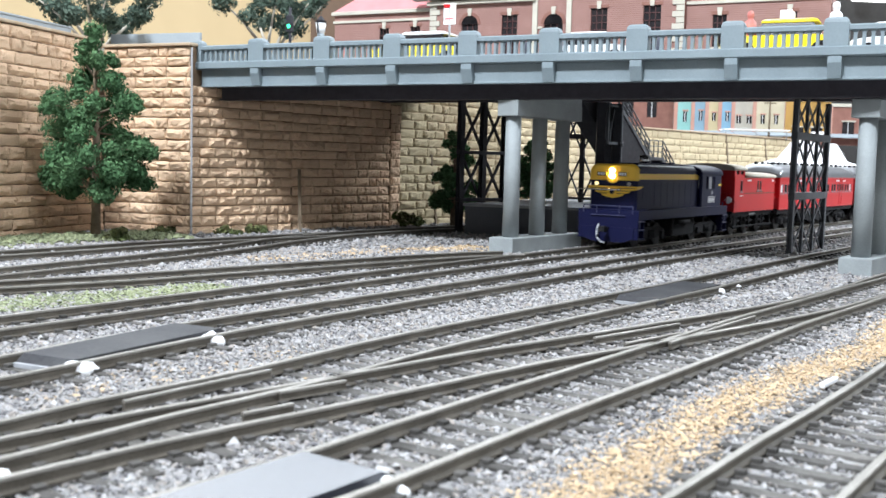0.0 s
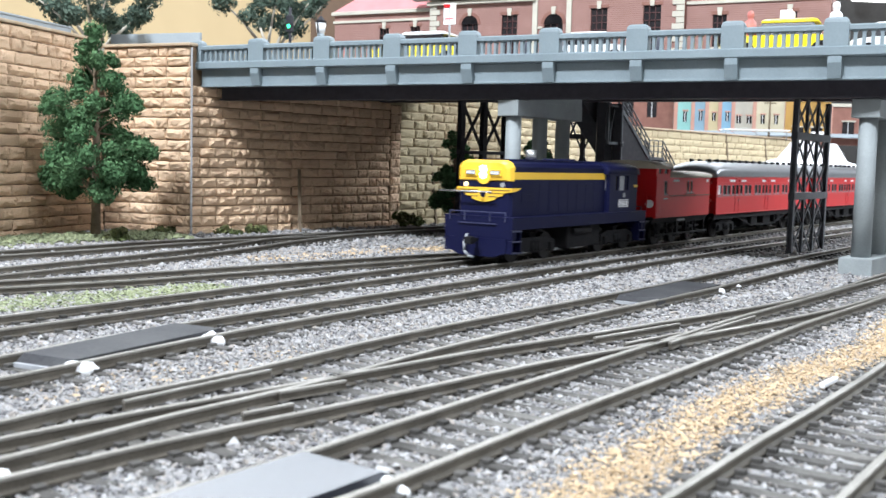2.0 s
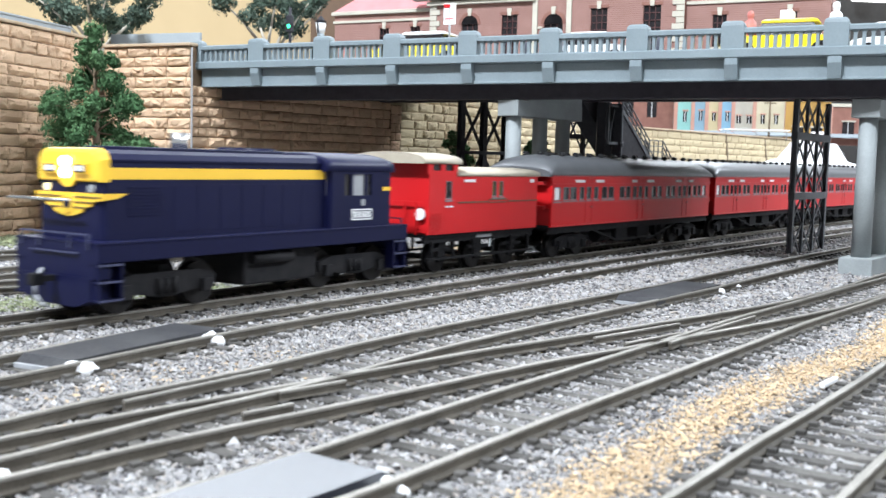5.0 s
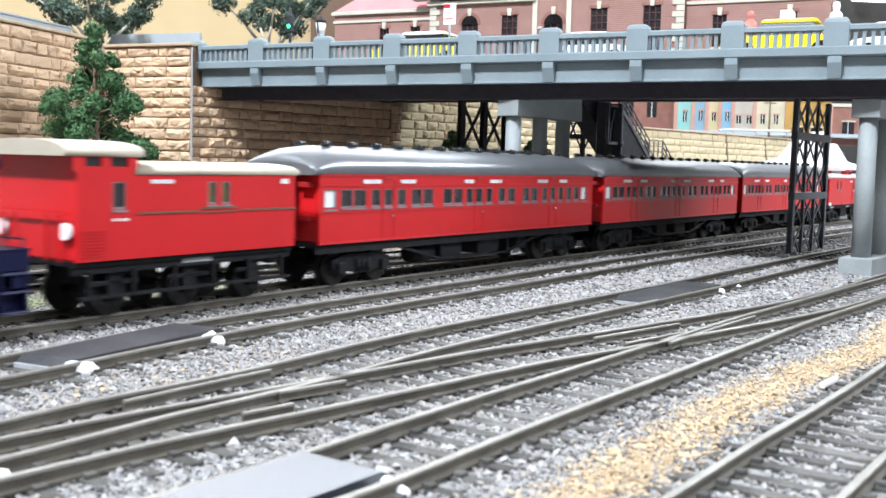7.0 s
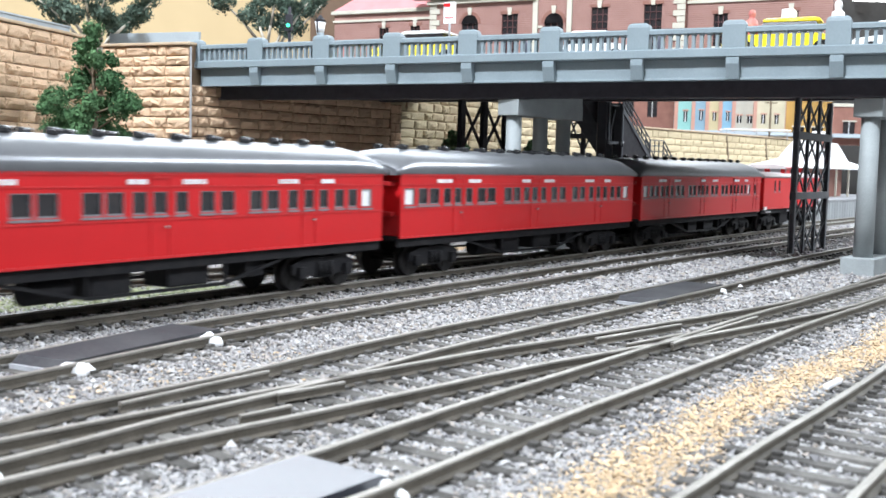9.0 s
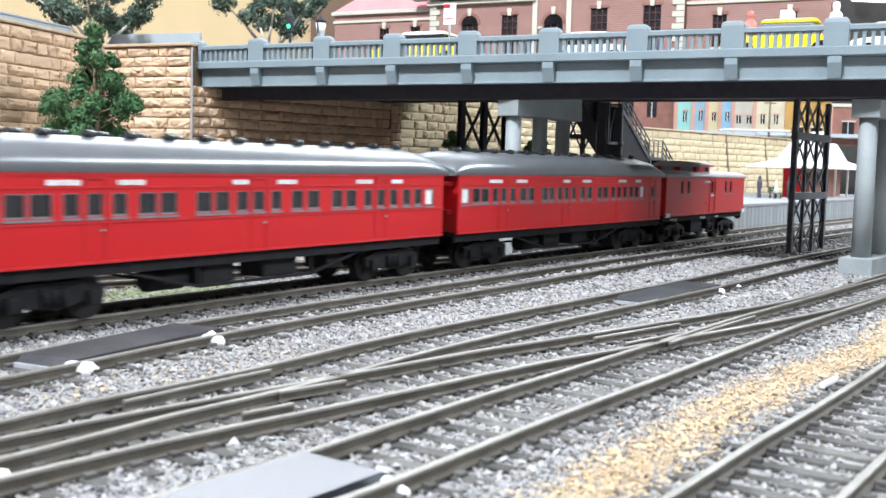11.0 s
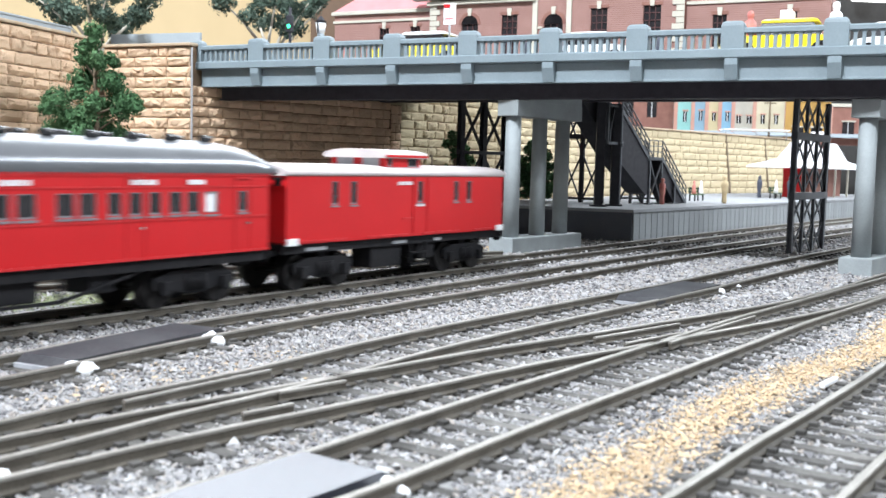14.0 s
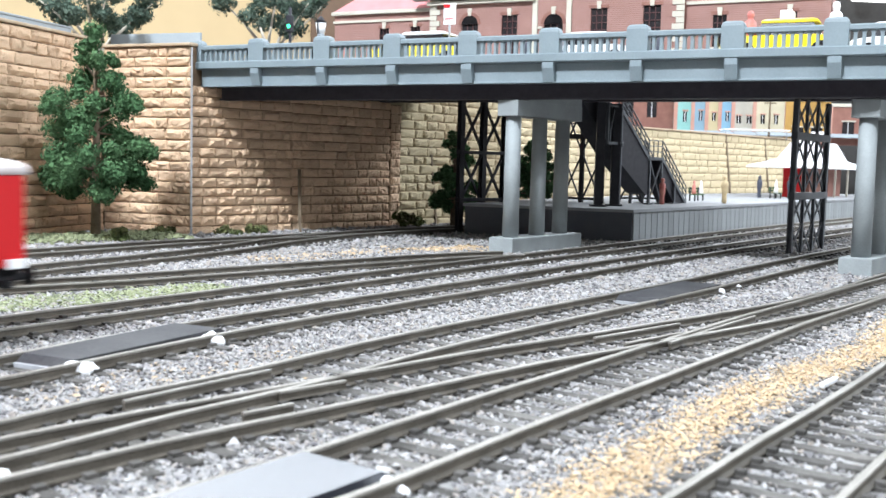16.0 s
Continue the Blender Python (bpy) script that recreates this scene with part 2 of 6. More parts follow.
def mesh_of(name, bm, m):
    me = bpy.data.meshes.new(name)
    bmesh.ops.recalc_face_normals(bm, faces=bm.faces)
    bm.to_mesh(me)
    bm.free()
    me.materials.append(m)
    return me


def part(name, bm, m, parent=None, label=""):
    ob = new(name, mesh_of(name, bm, m))
    if parent:
        ob.parent = parent
    return tagged(ob, label)


def again(name, me, parent, m=None):
    """One more piece on a mesh that others use too."""
    ob = new(name, me)
    ob.parent = parent
    if m is not None:
        ob.matrix_basis = m
    return ob


def thing(name, m, label, category, group="", kind=""):
    ob = new(name)
    ob.matrix_world = m
    ob.empty_display_size = 0.01
    return tagged(ob, label, category, group, kind)


def B(a, b, bev=0.0):
    return box(bmesh.new(), a, b, bev)


def P3(x, y, z=0, rz=0):
    return pose(x * MM, y * MM, z * MM, 0, 0, rz)


def soup(name, verts, faces, m, parent=None):
    """One mesh of many small pieces from arrays."""
    me = bpy.data.meshes.new(name)
    me.from_pydata(verts, [], faces)
    me.materials.append(m)
    ob = new(name, me)
    if parent:
        ob.parent = parent
    return ob

# ---- ground and tracks ----
def spline(pts, step=3.0):
    """A smooth line through plan points in mm; returns points and their headings."""
    p = np.array(pts, float)
    p = np.vstack([2 * p[0] - p[1], p, 2 * p[-1] - p[-2]])
    out = []
    for i in range(1, len(p) - 2):
        a, b, c, d = p[i - 1:i + 3]
        k = max(1, int(np.hypot(*(c - b)) / step))
        t = (np.arange(k) / k)[:, None]
        out.append(0.5 * (2 * b + (c - a) * t + (2 * a - 5 * b + 4 * c - d) * t * t + (3 * b - a - 3 * c + d) * t ** 3))
    out = np.vstack([*out, p[-2:-1]])
    d = np.gradient(out, axis=0)
    return out, np.arctan2(d[:, 1], d[:, 0])


# main line: its headings every 100 mm
HEAD = np.radians([58.5, 58.5, 58.4, 58, 57.7, 56.2, 55.0, 54.3, 55.3, 54.8, 54.1, 53.4, 52.7, 52.1, 51.5, 50.9, 50.3])
HEAD_AT = np.r_[-1500.0, -1000.0, -600.0, -400.0, np.arange(-300.0, 901, 100)]
LINE_S = np.arange(-1500.0, 1101, 5)
_h = np.interp(LINE_S, HEAD_AT, HEAD)
_d = np.stack([np.cos(_h), np.sin(_h)], 1)
LINE = np.zeros((len(LINE_S), 2))
LINE[1:] = np.cumsum((_d[1:] + _d[:-1]) * 2.5, axis=0)
LINE += np.array([47.5, 446.7]) - LINE[np.searchsorted(LINE_S, 0)]


def line_at(s):
    return np.array([np.interp(s, LINE_S, LINE[:, 0]), np.interp(s, LINE_S, LINE[:, 1])])


ROUTES = [
    ("main", None),
    ("second", [(-120, 120), (-83, 178), (-55, 229), (-20, 282), (10, 325), (57, 393), (96, 448), (215, 610), (390, 840)]),
    ("third", [(-95, 85), (-60, 136), (-48, 155), (-29, 181), (-5.2, 219.8), (26.5, 264), (56.3, 303.5), (83, 339), (134, 411), (180, 475), (255, 575), (400, 760)]),
    ("cross", [(-90, 85), (-56.6, 127.5), (-39.2, 148), (-24, 164), (-2, 188), (15.9, 207.1), (33, 223), (61.5, 250.5), (84, 272.5), (110.5, 300), (144.5, 342.7), (175.5, 386), (229, 455), (330, 580)]),
    ("fourth", [(-50, 78), (-23, 113), (-11, 129), (0, 145), (14, 165), (36, 195), (64.8, 234.8), (89.2, 268.5), (120, 308), (153, 351), (229, 448)]),
    ("near", [(-12, 50), (10, 80), (35, 115), (55, 143), (71.6, 165.3), (99, 203.8), (158, 291)]),
    ("branch", [(-200, 232), (-160, 271), (-121, 306), (-101, 323), (-79, 346), (-62, 363), (-44, 382), (-14, 412), (10, 434), (31, 447)]),
    ("siding", [(-175, 270), (-134, 352), (-115, 388), (-93, 437), (-77, 488), (-52, 543), (-20, 588), (20, 632), (70, 690), (140, 775)]),
    ("far", [(-205, 340), (-153, 414), (-129, 452), (-103, 484), (-75, 517), (-52, 543)]),
]


def rail_bm(pts, hd, off, lo, hi, zs):
    """Half of a rail section swept along a route: zs are (width, height) pairs from foot to head."""
    bm = bmesh.new()
    n = np.stack([-np.sin(hd), np.cos(hd)], 1)
    prof = [(-w, z) for w, z in zs] + [(w, z) for w, z in zs[::-1]]
    rings = [[(*(p + q * (off + w)), z) for w, z in prof] for p, q in zip(pts[lo:hi], n[lo:hi])]
    return loft(bm, rings, True, False)


def sleeper_mesh():
    bm = bmesh.new()
    box(bm, (-1.3, -14.5, -3.6), (1.3, 14.5, -2.25), 0.15)
    for s in (-8.25, 8.25):
        for k in (-1, 1):
            box(bm, (-0.8, s + k * 1.5 - 0.7, -2.25), (0.8, s + k * 1.5 + 0.7, -1.6), 0.1)
    return mesh_of("sleeper", bm, M_SLEEP)


RAIL_PTS = []
SLEEPERS = []
rng = np.random.default_rng(5)
ground = part("ground", B((-1500, -900, -30), (1500, 1600, -2.9)), M_GROUND, None)
tagged(ground, "layout baseboard spread with grey stone ballast", "ground", kind="structure")
ME_SLEEPER = sleeper_mesh()
for name, pts in ROUTES:
    if pts is None:
        k = (LINE_S >= -480) & (LINE_S <= 720)
        xy, hd = LINE[k], _h[k]
    else:
        xy, hd = spline(pts)
    track = thing("track", Matrix(), "weathered brown railway track on dark sleepers in ballast", "track", "tracks of the yard")
    for s in (-8.25, 8.25):
        n = np.stack([-np.sin(hd), np.cos(hd)], 1)
        RAIL_PTS.append(xy + n * s)
        r = part("rail", rail_bm(xy, hd, s, 0, len(xy), [(0.85, -2.3), (0.85, -1.98), (0.32, -1.6), (0.32, -0.75), (0.55, -0.55)]), M_RAIL, track)
        part("rail_head", rail_bm(xy, hd, s, 0, len(xy), [(0.55, -0.55), (0.56, -0.12), (0.42, 0.0)]), M_HEAD, r, "worn bright rail head")
    arc = np.r_[0, np.cumsum(np.hypot(*np.diff(xy, axis=0).T))]
    count = 0
    for a in np.arange(2.0, arc[-1], 6.6):
        x, y, h = np.interp(a, arc, xy[:, 0]), np.interp(a, arc, xy[:, 1]), np.interp(a, arc, hd)
        SLEEPERS.append((x, y, h))
        if count < 150 and -320 < x < 420 and 60 < y < 760:
            again("sleeper", ME_SLEEPER, track, P3(x + rng.normal(0, 0.15), y, rng.normal(0, 0.08), math.degrees(h) + rng.normal(0, 1.2)))
            count += 1


# check rails and short point rails of the turnouts
def stub(a, b, via, label="short check rail beside a turnout rail"):
    ob = thing("check_rail", Matrix(), label, "check rail", "check rails of the turnouts")
    xy, hd = spline([a, *via, b])
    r = part("rail", rail_bm(xy, hd, 0, 0, len(xy), [(0.5, -1.7), (0.25, -1.4), (0.25, -0.7), (0.4, -0.5)]), M_RAIL, ob)
    part("rail_head", rail_bm(xy, hd, 0, 0, len(xy), [(0.42, -0.5), (0.42, -0.12), (0.3, -0.02)]), M_HEAD, r, "worn bright rail head")


stub((-50.2, 159.2), (-31.5, 186.2), ((-41, 172.8),))
stub((-30.1, 153.4), (-23.5, 160.6), ((-26.8, 157),))
stub((-27, 168.4), (-16.8, 178.6), ((-22, 173.2),), "short wing rail at the turnout frog")
stub((35.3, 230.6), (60.3, 255.4), ((47.8, 243),))
stub((51.6, 226.4), (84.5, 272), ((57.5, 235), (70, 252.5)), "bent wing rail at the turnout frog")
stub((41, 224), (57, 240.5), ((49, 232.3),), "short wing rail at the turnout frog")


def scatter(name, label, n, area, size, m, flat=0.6, lift=0.0, keep=None, long=1.0, seed=1):
    """Loose chips strewn over a stretch of the ground, none on the rails."""
    g = np.random.default_rng(seed)
    xy = area(g, n)
    rails = np.vstack([r[::2] for r in RAIL_PTS])
    near = np.full(len(xy), 1e9)
    grid = {}
    for i, r in enumerate(rails):
        grid.setdefault((int(r[0] // 10), int(r[1] // 10)), []).append(i)
    cell = np.floor(xy / 10).astype(int)
    order = np.lexsort((cell[:, 1], cell[:, 0]))
    cuts = np.flatnonzero(np.any(np.diff(cell[order], axis=0) != 0, axis=1)) + 1
    for idx in np.split(order, cuts):
        cx, cy = cell[idx[0]]
        c = [i for a in (-1, 0, 1) for b in (-1, 0, 1) for i in grid.get((cx + a, cy + b), ())]
        if c:
            near[idx] = np.sqrt(((xy[idx][:, None] - rails[c][None]) ** 2).sum(2)).min(1)
    ok = near > 2.2
    # sleepers stay mostly clear of chips
    sl = np.array(SLEEPERS)
    sgrid = {}
    for i, r in enumerate(sl):
        sgrid.setdefault((int(r[0] // 20), int(r[1] // 20)), []).append(i)
    cell = np.floor(xy / 20).astype(int)
    order = np.lexsort((cell[:, 1], cell[:, 0]))
    cuts = np.flatnonzero(np.any(np.diff(cell[order], axis=0) != 0, axis=1)) + 1
    for idx in np.split(order, cuts):
        cx, cy = cell[idx[0]]
        c = [i for a in (-1, 0, 1) for b in (-1, 0, 1) for i in sgrid.get((cx + a, cy + b), ())]
        if c:
            d = xy[idx][:, None] - sl[c][None, :, :2]
            ca, sa = np.cos(sl[c][:, 2]), np.sin(sl[c][:, 2])
            on = ((np.abs(d[..., 0] * ca + d[..., 1] * sa) < 1.3) & (np.abs(d[..., 1] * ca - d[..., 0] * sa) < 11.5)).any(1)
            ok[idx] &= ~(on & (g.random(len(idx)) < 0.82))
    # the near track has fewer chips
    fx, fh = spline(ROUTES[5][1])
    gap = np.full(len(xy), 1e9)
    close = np.flatnonzero(xy[:, 1] < 310)
    gap[close] = np.sqrt(((xy[close][:, None] - fx[None, ::2]) ** 2).sum(2)).min(1)
    ok &= ~((gap < 13) & (g.random(len(xy)) < 0.45))
    xy = xy[ok]
    n = len(xy)
    dist = np.hypot(xy[:, 0], xy[:, 1])
    r = size * g.lognormal(0, 0.32, n) * np.clip(dist / 260, 0.85, 2.2)
    base = np.array([(1, 0, 0), (0, 1, 0), (-1, 0, 0), (0, -1, 0), (0, 0, 1), (0, 0, -1)], float)
    v = base[None] * (1 + g.normal(0, 0.22, (n, 6, 1))) + g.normal(0, 0.16, (n, 6, 3))
    v[..., 0] *= long
    v[..., 2] *= flat
    a = g.random(n) * math.tau
    ca, sa = np.cos(a)[:, None], np.sin(a)[:, None]
    tilt = g.normal(0, 0.5, n)[:, None]
    x, y, z = v[..., 0], v[..., 1], v[..., 2]
    y, z = y * np.cos(tilt) - z * np.sin(tilt), y * np.sin(tilt) + z * np.cos(tilt)
    v = np.stack([x * ca - y * sa, x * sa + y * ca, z], -1) * r[:, None, None]
    v[..., :2] += xy[:, None]
    v[..., 2] += -2.75 + lift + g.random(n)[:, None] * 0.35
    f = np.array([(0, 1, 4), (1, 2, 4), (2, 3, 4), (3, 0, 4), (1, 0, 5), (2, 1, 5), (3, 2, 5), (0, 3, 5)])
    faces = (f[None] + 6 * np.arange(n)[:, None, None]).reshape(-1, 3)
    ob = soup(name, (v.reshape(-1, 3) * MM).tolist(), faces.tolist(), m)
    return tagged(ob, label, "ballast" if "ballast" in name else "ground cover", kind="stuff")


def fan(y0, y1, power=1.0):
    """Plan points in the wedge before the eye, denser near it."""
    def area(g, n):
        t = g.random(n) ** power
        y = y0 + (y1 - y0) * t
        return np.stack([(g.random(n) * 2 - 1) * (y * 0.47 + 6), y], 1)
    return area


def ribbon(pts, w):
    xy, hd = spline(pts)

    def area(g, n):
        i = g.integers(0, len(xy), n)
        o = g.normal(0, w / 2, n)
        return np.stack([xy[i, 0] - np.sin(hd[i]) * o + g.normal(0, 2, n), xy[i, 1] + np.cos(hd[i]) * o + g.normal(0, 2, n)], 1)
    return area


scatter("ballast", "loose grey and lilac stone ballast chips", 150000, fan(105, 470, 0.85), 0.45, M_CHIP, seed=2)
scatter("ballast", "loose grey stone ballast chips, finer with distance", 30000, fan(455, 780, 0.9), 0.42, M_CHIP, seed=3)
scatter("straw_strip", "strip of tan straw-coloured scatter beside the track", 13000, ribbon([(5, 105), (24, 133), (46, 168), (72, 203), (106.5, 241), (129, 278), (154, 313)], 5.6), 0.24, M_STRAW, 0.5, 0.4, long=1.7, seed=4)
scatter("straw_strip", "thin tan scatter between the rails", 1300, ribbon([(-75, 410), (-40, 450), (0, 480), (20, 500)], 14.0), 0.33, M_STRAW, 0.35, 0.25, long=1.6, seed=5)
scatter("straw_strip", "few tan flakes among grey ballast", 170, ribbon([(-66, 165), (-50, 190), (-30, 215)], 10.0), 0.3, M_STRAW, 0.35, 0.25, long=1.6, seed=15)
scatter("green_scatter", "patch of pale green turf scatter on ballast", 6500, ribbon([(-150, 240), (-118, 272), (-92, 298), (-70, 322)], 11.0), 0.42, M_TURF, 0.5, 0.2, seed=6)
scatter("green_scatter", "mossy green tufts at the foot of the wall", 4500, ribbon([(-215, 440), (-190, 480), (-165, 500), (-140, 520)], 18.0), 0.5, M_TURF, 0.9, 0.9, seed=7)


# ---- plates and markers between the rails ----
def plate(a, b, w, label, m=None):
    d = Vector(b) - Vector(a)
    ob = thing("uncoupling_plate", P3(*a, 0, math.degrees(math.atan2(d.y, d.x))), label, "plate", "plates between the rails")
    bm = bmesh.new()
    L = d.length
    loft(bm, [[(x, -w, -2.7), (x, w, -2.7), (x, w, z), (x, -w, z)] for x, z in ((0, -1.7), (2.4, 0.1), (L - 2.4, 0.1), (L, -1.7))], True, False)
    part("plate", bm, m or M_PAD, ob)
    part("edge_strip", B((-0.5, -w + 0.3, -2.2), (0.3, w - 0.3, -1.35)), M_GREYTRIM, ob, "grey end strip")
    return ob


plate((-76, 190), (-55, 234), 6.6, "flat black plastic plate lying between the rails")
plate((58, 302), (90, 348), 6.6, "weathered black plastic plate between the rails")
plate((-42, 88), (-11, 131), 6.8, "glossy black plastic plate lying between the rails", M_PADGLOSS)


def blob(x, y, sx, sy, h, rz, label, seed):
    bm = bmesh.new()
    bmesh.ops.create_icosphere(bm, subdivisions=3, radius=1.0)
    for v in bm.verts:
        k = 1 + 0.28 * noise.noise(v.co * 1.6 + Vector((seed, 0, 0)))
        v.co = Vector((v.co.x * sx * k, v.co.y * sy * k, (v.co.z * 0.9 + 0.4) * h * k)) * MM
    for f in bm.faces:
        f.smooth = True
    ob = part("marker", bm, M_WHITE)
    ob.matrix_world = P3(x, y, -2.6, rz)
    return tagged(ob, label, "marker", "white markers beside the track")


blob(-50.5, 222, 2.7, 2.0, 2.2, 20, "small white lump of plaster beside a rail", 1)
blob(-68.2, 189, 3.4, 2.0, 2.1, 30, "low white lump of plaster beside a rail", 2)
blob(67, 311, 2.2, 1.6, 1.9, 10, "small chipped white marker on the ballast", 3)
blob(-6, 124.5, 3.0, 1.3, 1.5, -40, "white lump of plaster at a rail foot", 4)
blob(-53, 121.5, 1.1, 1.0, 2.2, 0, "tiny round white marker on the ballast", 5)
blob(93, 338, 1.8, 1.2, 1.5, 0, "small chipped white marker on the ballast", 6)
blob(103, 352, 1.7, 1.0, 1.3, 40, "small chipped white marker on the ballast", 7)
bm = B((-4.2, -0.55, -0.5), (4.2, 0.55, 0.5), 0.3)
ob = part("marker", bm, M_WHITE)
ob.matrix_world = P3(75.5, 194.5, -1.6, 52)
tagged(ob, "white plastic strip lying along a rail", "marker", "white markers beside the track")

# ---- road bridge ----
U, N = Vector((0.8988, -0.4386)), Vector((0.4386, 0.8988))
BR0 = Vector((-97.2, 527.1))
PITCH = 39.67


def on_bridge(s, w, z=0.0, rz=0.0):
    p = BR0 + U * s + N * w
    return P3(p.x, p.y, z, -26.01 + rz)


def build_bridge():
    br = thing("road_bridge", on_bridge(0, 0), "blue-grey painted road bridge with balustrade over the tracks", "bridge")
    x0, x1 = -PITCH - 2, PITCH * 9.4
    part("deck", B((x0, 3, 76.5), (x1, 134, 86)), M_ROAD, br, "dark asphalt roadway slab")
    bm = bmesh.new()
    prof = [(-2.6, 88.1), (-3.4, 87.6), (-3.4, 84.6), (-2.8, 84.1), (0.4, 84.0), (4, 84.0), (4, 88.1)]
    part("cornice", loft(bm, [[(x, y, z) for y, z in prof] for x in (x0 + 2, x1)], True, False), M_BRIDGE, br)
    part("fascia_beam", B((x0 + 5, 0.4, 75.2), (x1, 4, 84), 0.3), M_BRIDGE, br)
    part("fascia_lip", B((x0 + 5, -0.2, 75.2), (x1, 0.4, 76.2), 0.2), M_BRIDGE, br)
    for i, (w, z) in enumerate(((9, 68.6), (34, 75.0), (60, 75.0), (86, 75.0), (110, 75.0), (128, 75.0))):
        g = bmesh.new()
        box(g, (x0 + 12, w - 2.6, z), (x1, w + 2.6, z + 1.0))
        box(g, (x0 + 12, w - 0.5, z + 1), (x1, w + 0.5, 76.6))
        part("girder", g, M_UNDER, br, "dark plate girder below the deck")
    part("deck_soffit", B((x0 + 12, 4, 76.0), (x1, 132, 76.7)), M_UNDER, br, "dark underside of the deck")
    # balustrade
    post_bm = bmesh.new()
    box(post_bm, (-4.7, -2.4, 88), (4.7, 3.0, 97.6), 0.25)
    loft(post_bm, [[(-4.7 + k, -2.4 + k * 0.6, z), (4.7 - k, -2.4 + k * 0.6, z), (4.7 - k, 3 - k * 0.6, z), (-4.7 + k, 3 - k * 0.6, z)] for k, z in ((0.15, 97.6), (0.5, 98.6), (1.6, 99.3))], True, False)
    post_me = mesh_of("post", post_bm, M_BRIDGE)
    bal_bm = bmesh.new()
    loft(bal_bm, [[(-w, -1.1, z), (w, -1.1, z), (w, 1.3, z), (-w, 1.3, z)] for w, z in ((0.95, 88.0), (0.62, 88.9), (0.62, 93.0), (0.9, 93.9), (1.7, 94.5))], True, False)
    bal_me = mesh_of("baluster", bal_bm, M_BRIDGE)
    rail_bm_ = bmesh.new()
    loft(rail_bm_, [[(x, y, z) for y, z in ((-2.0, 94.4), (-2.0, 96.0), (-1.2, 96.6), (1.6, 96.6), (2.2, 96.0), (2.2, 94.4))] for x in (4.6, PITCH - 4.6)], True, False)
    rail_me = mesh_of("top_rail", rail_bm_, M_BRIDGE)
    brk = bmesh.new()
    prof = [(-3.2, 84.2), (-3.3, 81.6), (-1.4, 75.6), (0.6, 75.6), (0.6, 84.2)]
    loft(brk, [[(x, y, z) for y, z in prof] for x in (-2.6, 2.6)], True, False)
    brk_me = mesh_of("bracket", brk, M_BRIDGE)
    for i in range(-1, 10):
        sh = Matrix.Translation((i * PITCH * MM, 0, 0))
        again("post", post_me, br, sh)
        if i >= 0:
            again("bracket", brk_me, br, sh)
        if i == 9:
            break
        again("top_rail", rail_me, br, sh)
        for k in range(9):
            again("baluster", bal_me, br, sh @ Matrix.Translation(((6.9 + (PITCH - 13.8) * k / 8) * MM, 0, 0)))
    # far parapet, plain, seen between the balusters
    far = Matrix.Translation((0, 0.131, 0))
    for i in range(-1, 10):
        sh = far @ Matrix.Translation((i * PITCH * MM, 0, 0))
        again("post", post_me, br, sh)
        if i < 9:
            again("top_rail", rail_me, br, sh)
            for k in range(9):
                again("baluster", bal_me, br, sh @ Matrix.Translation(((6.9 + (PITCH - 13.8) * k / 8) * MM, 0, 0)))
    return br


def build_pier(x, y):
    """A pier running along the tracks below the deck."""
    pier = thing("bridge_pier", P3(x, y, 0, -36.6), "grey concrete bridge pier with three round columns", "pier", "piers under the bridge")
    part("footing", B((-6.6, -8.2, -4), (6.6, 57, 4.6), 0.5), M_PIER, pier)
    bm = B((-5.6, -5.5, 61.0), (5.6, 55, 68.4), 0.4)
    box(bm, (-5.4, 4, 68.3), (5.4, 54.6, 75.3))
    part("crosshead", bm, M_PIER, pier)
    for w in (0, 23.5, 45.5):
        part("column", rod(bmesh.new(), (0, w, 4.2), (0, w, 62), 3.9, 3.6, 24), M_PIER, pier)
    return pier


bridge = build_bridge()
pier = build_pier(31.5, 478)
copy_thing(pier, P3(171, 415, 0, -36.6))

# ---- the train ----
TURNING = []   # wheelsets and their radius


def wheelset_mesh(r):
    bm = bmesh.new()
    rod(bm, (0, -9.5, 0), (0, 9.5, 0), 1.0, None, 8)
    for s in (-1, 1):
        rod(bm, (0, s * 7.1, 0), (0, s * 9.6, 0), r, None, 20)
        rod(bm, (0, s * 6.8, 0), (0, s * 7.4, 0), r + 0.9, None, 20)
        for k in range(3):
            a = k * math.tau / 3
            rod(bm, (math.cos(a) * r * 0.55, s * 9.5, math.sin(a) * r * 0.55), (math.cos(a) * r * 0.55, s * 9.75, math.sin(a) * r * 0.55), r * 0.2, None, 8)
    return mesh_of("wheelset", bm, M_WHEEL)


WHEEL = {5.6: wheelset_mesh(5.6), 5.2: wheelset_mesh(5.2)}


def wheelset(parent, x, r):
    ob = again("wheelset", WHEEL[r], parent, P3(x, 0, r))
    TURNING.append((ob, r, x))


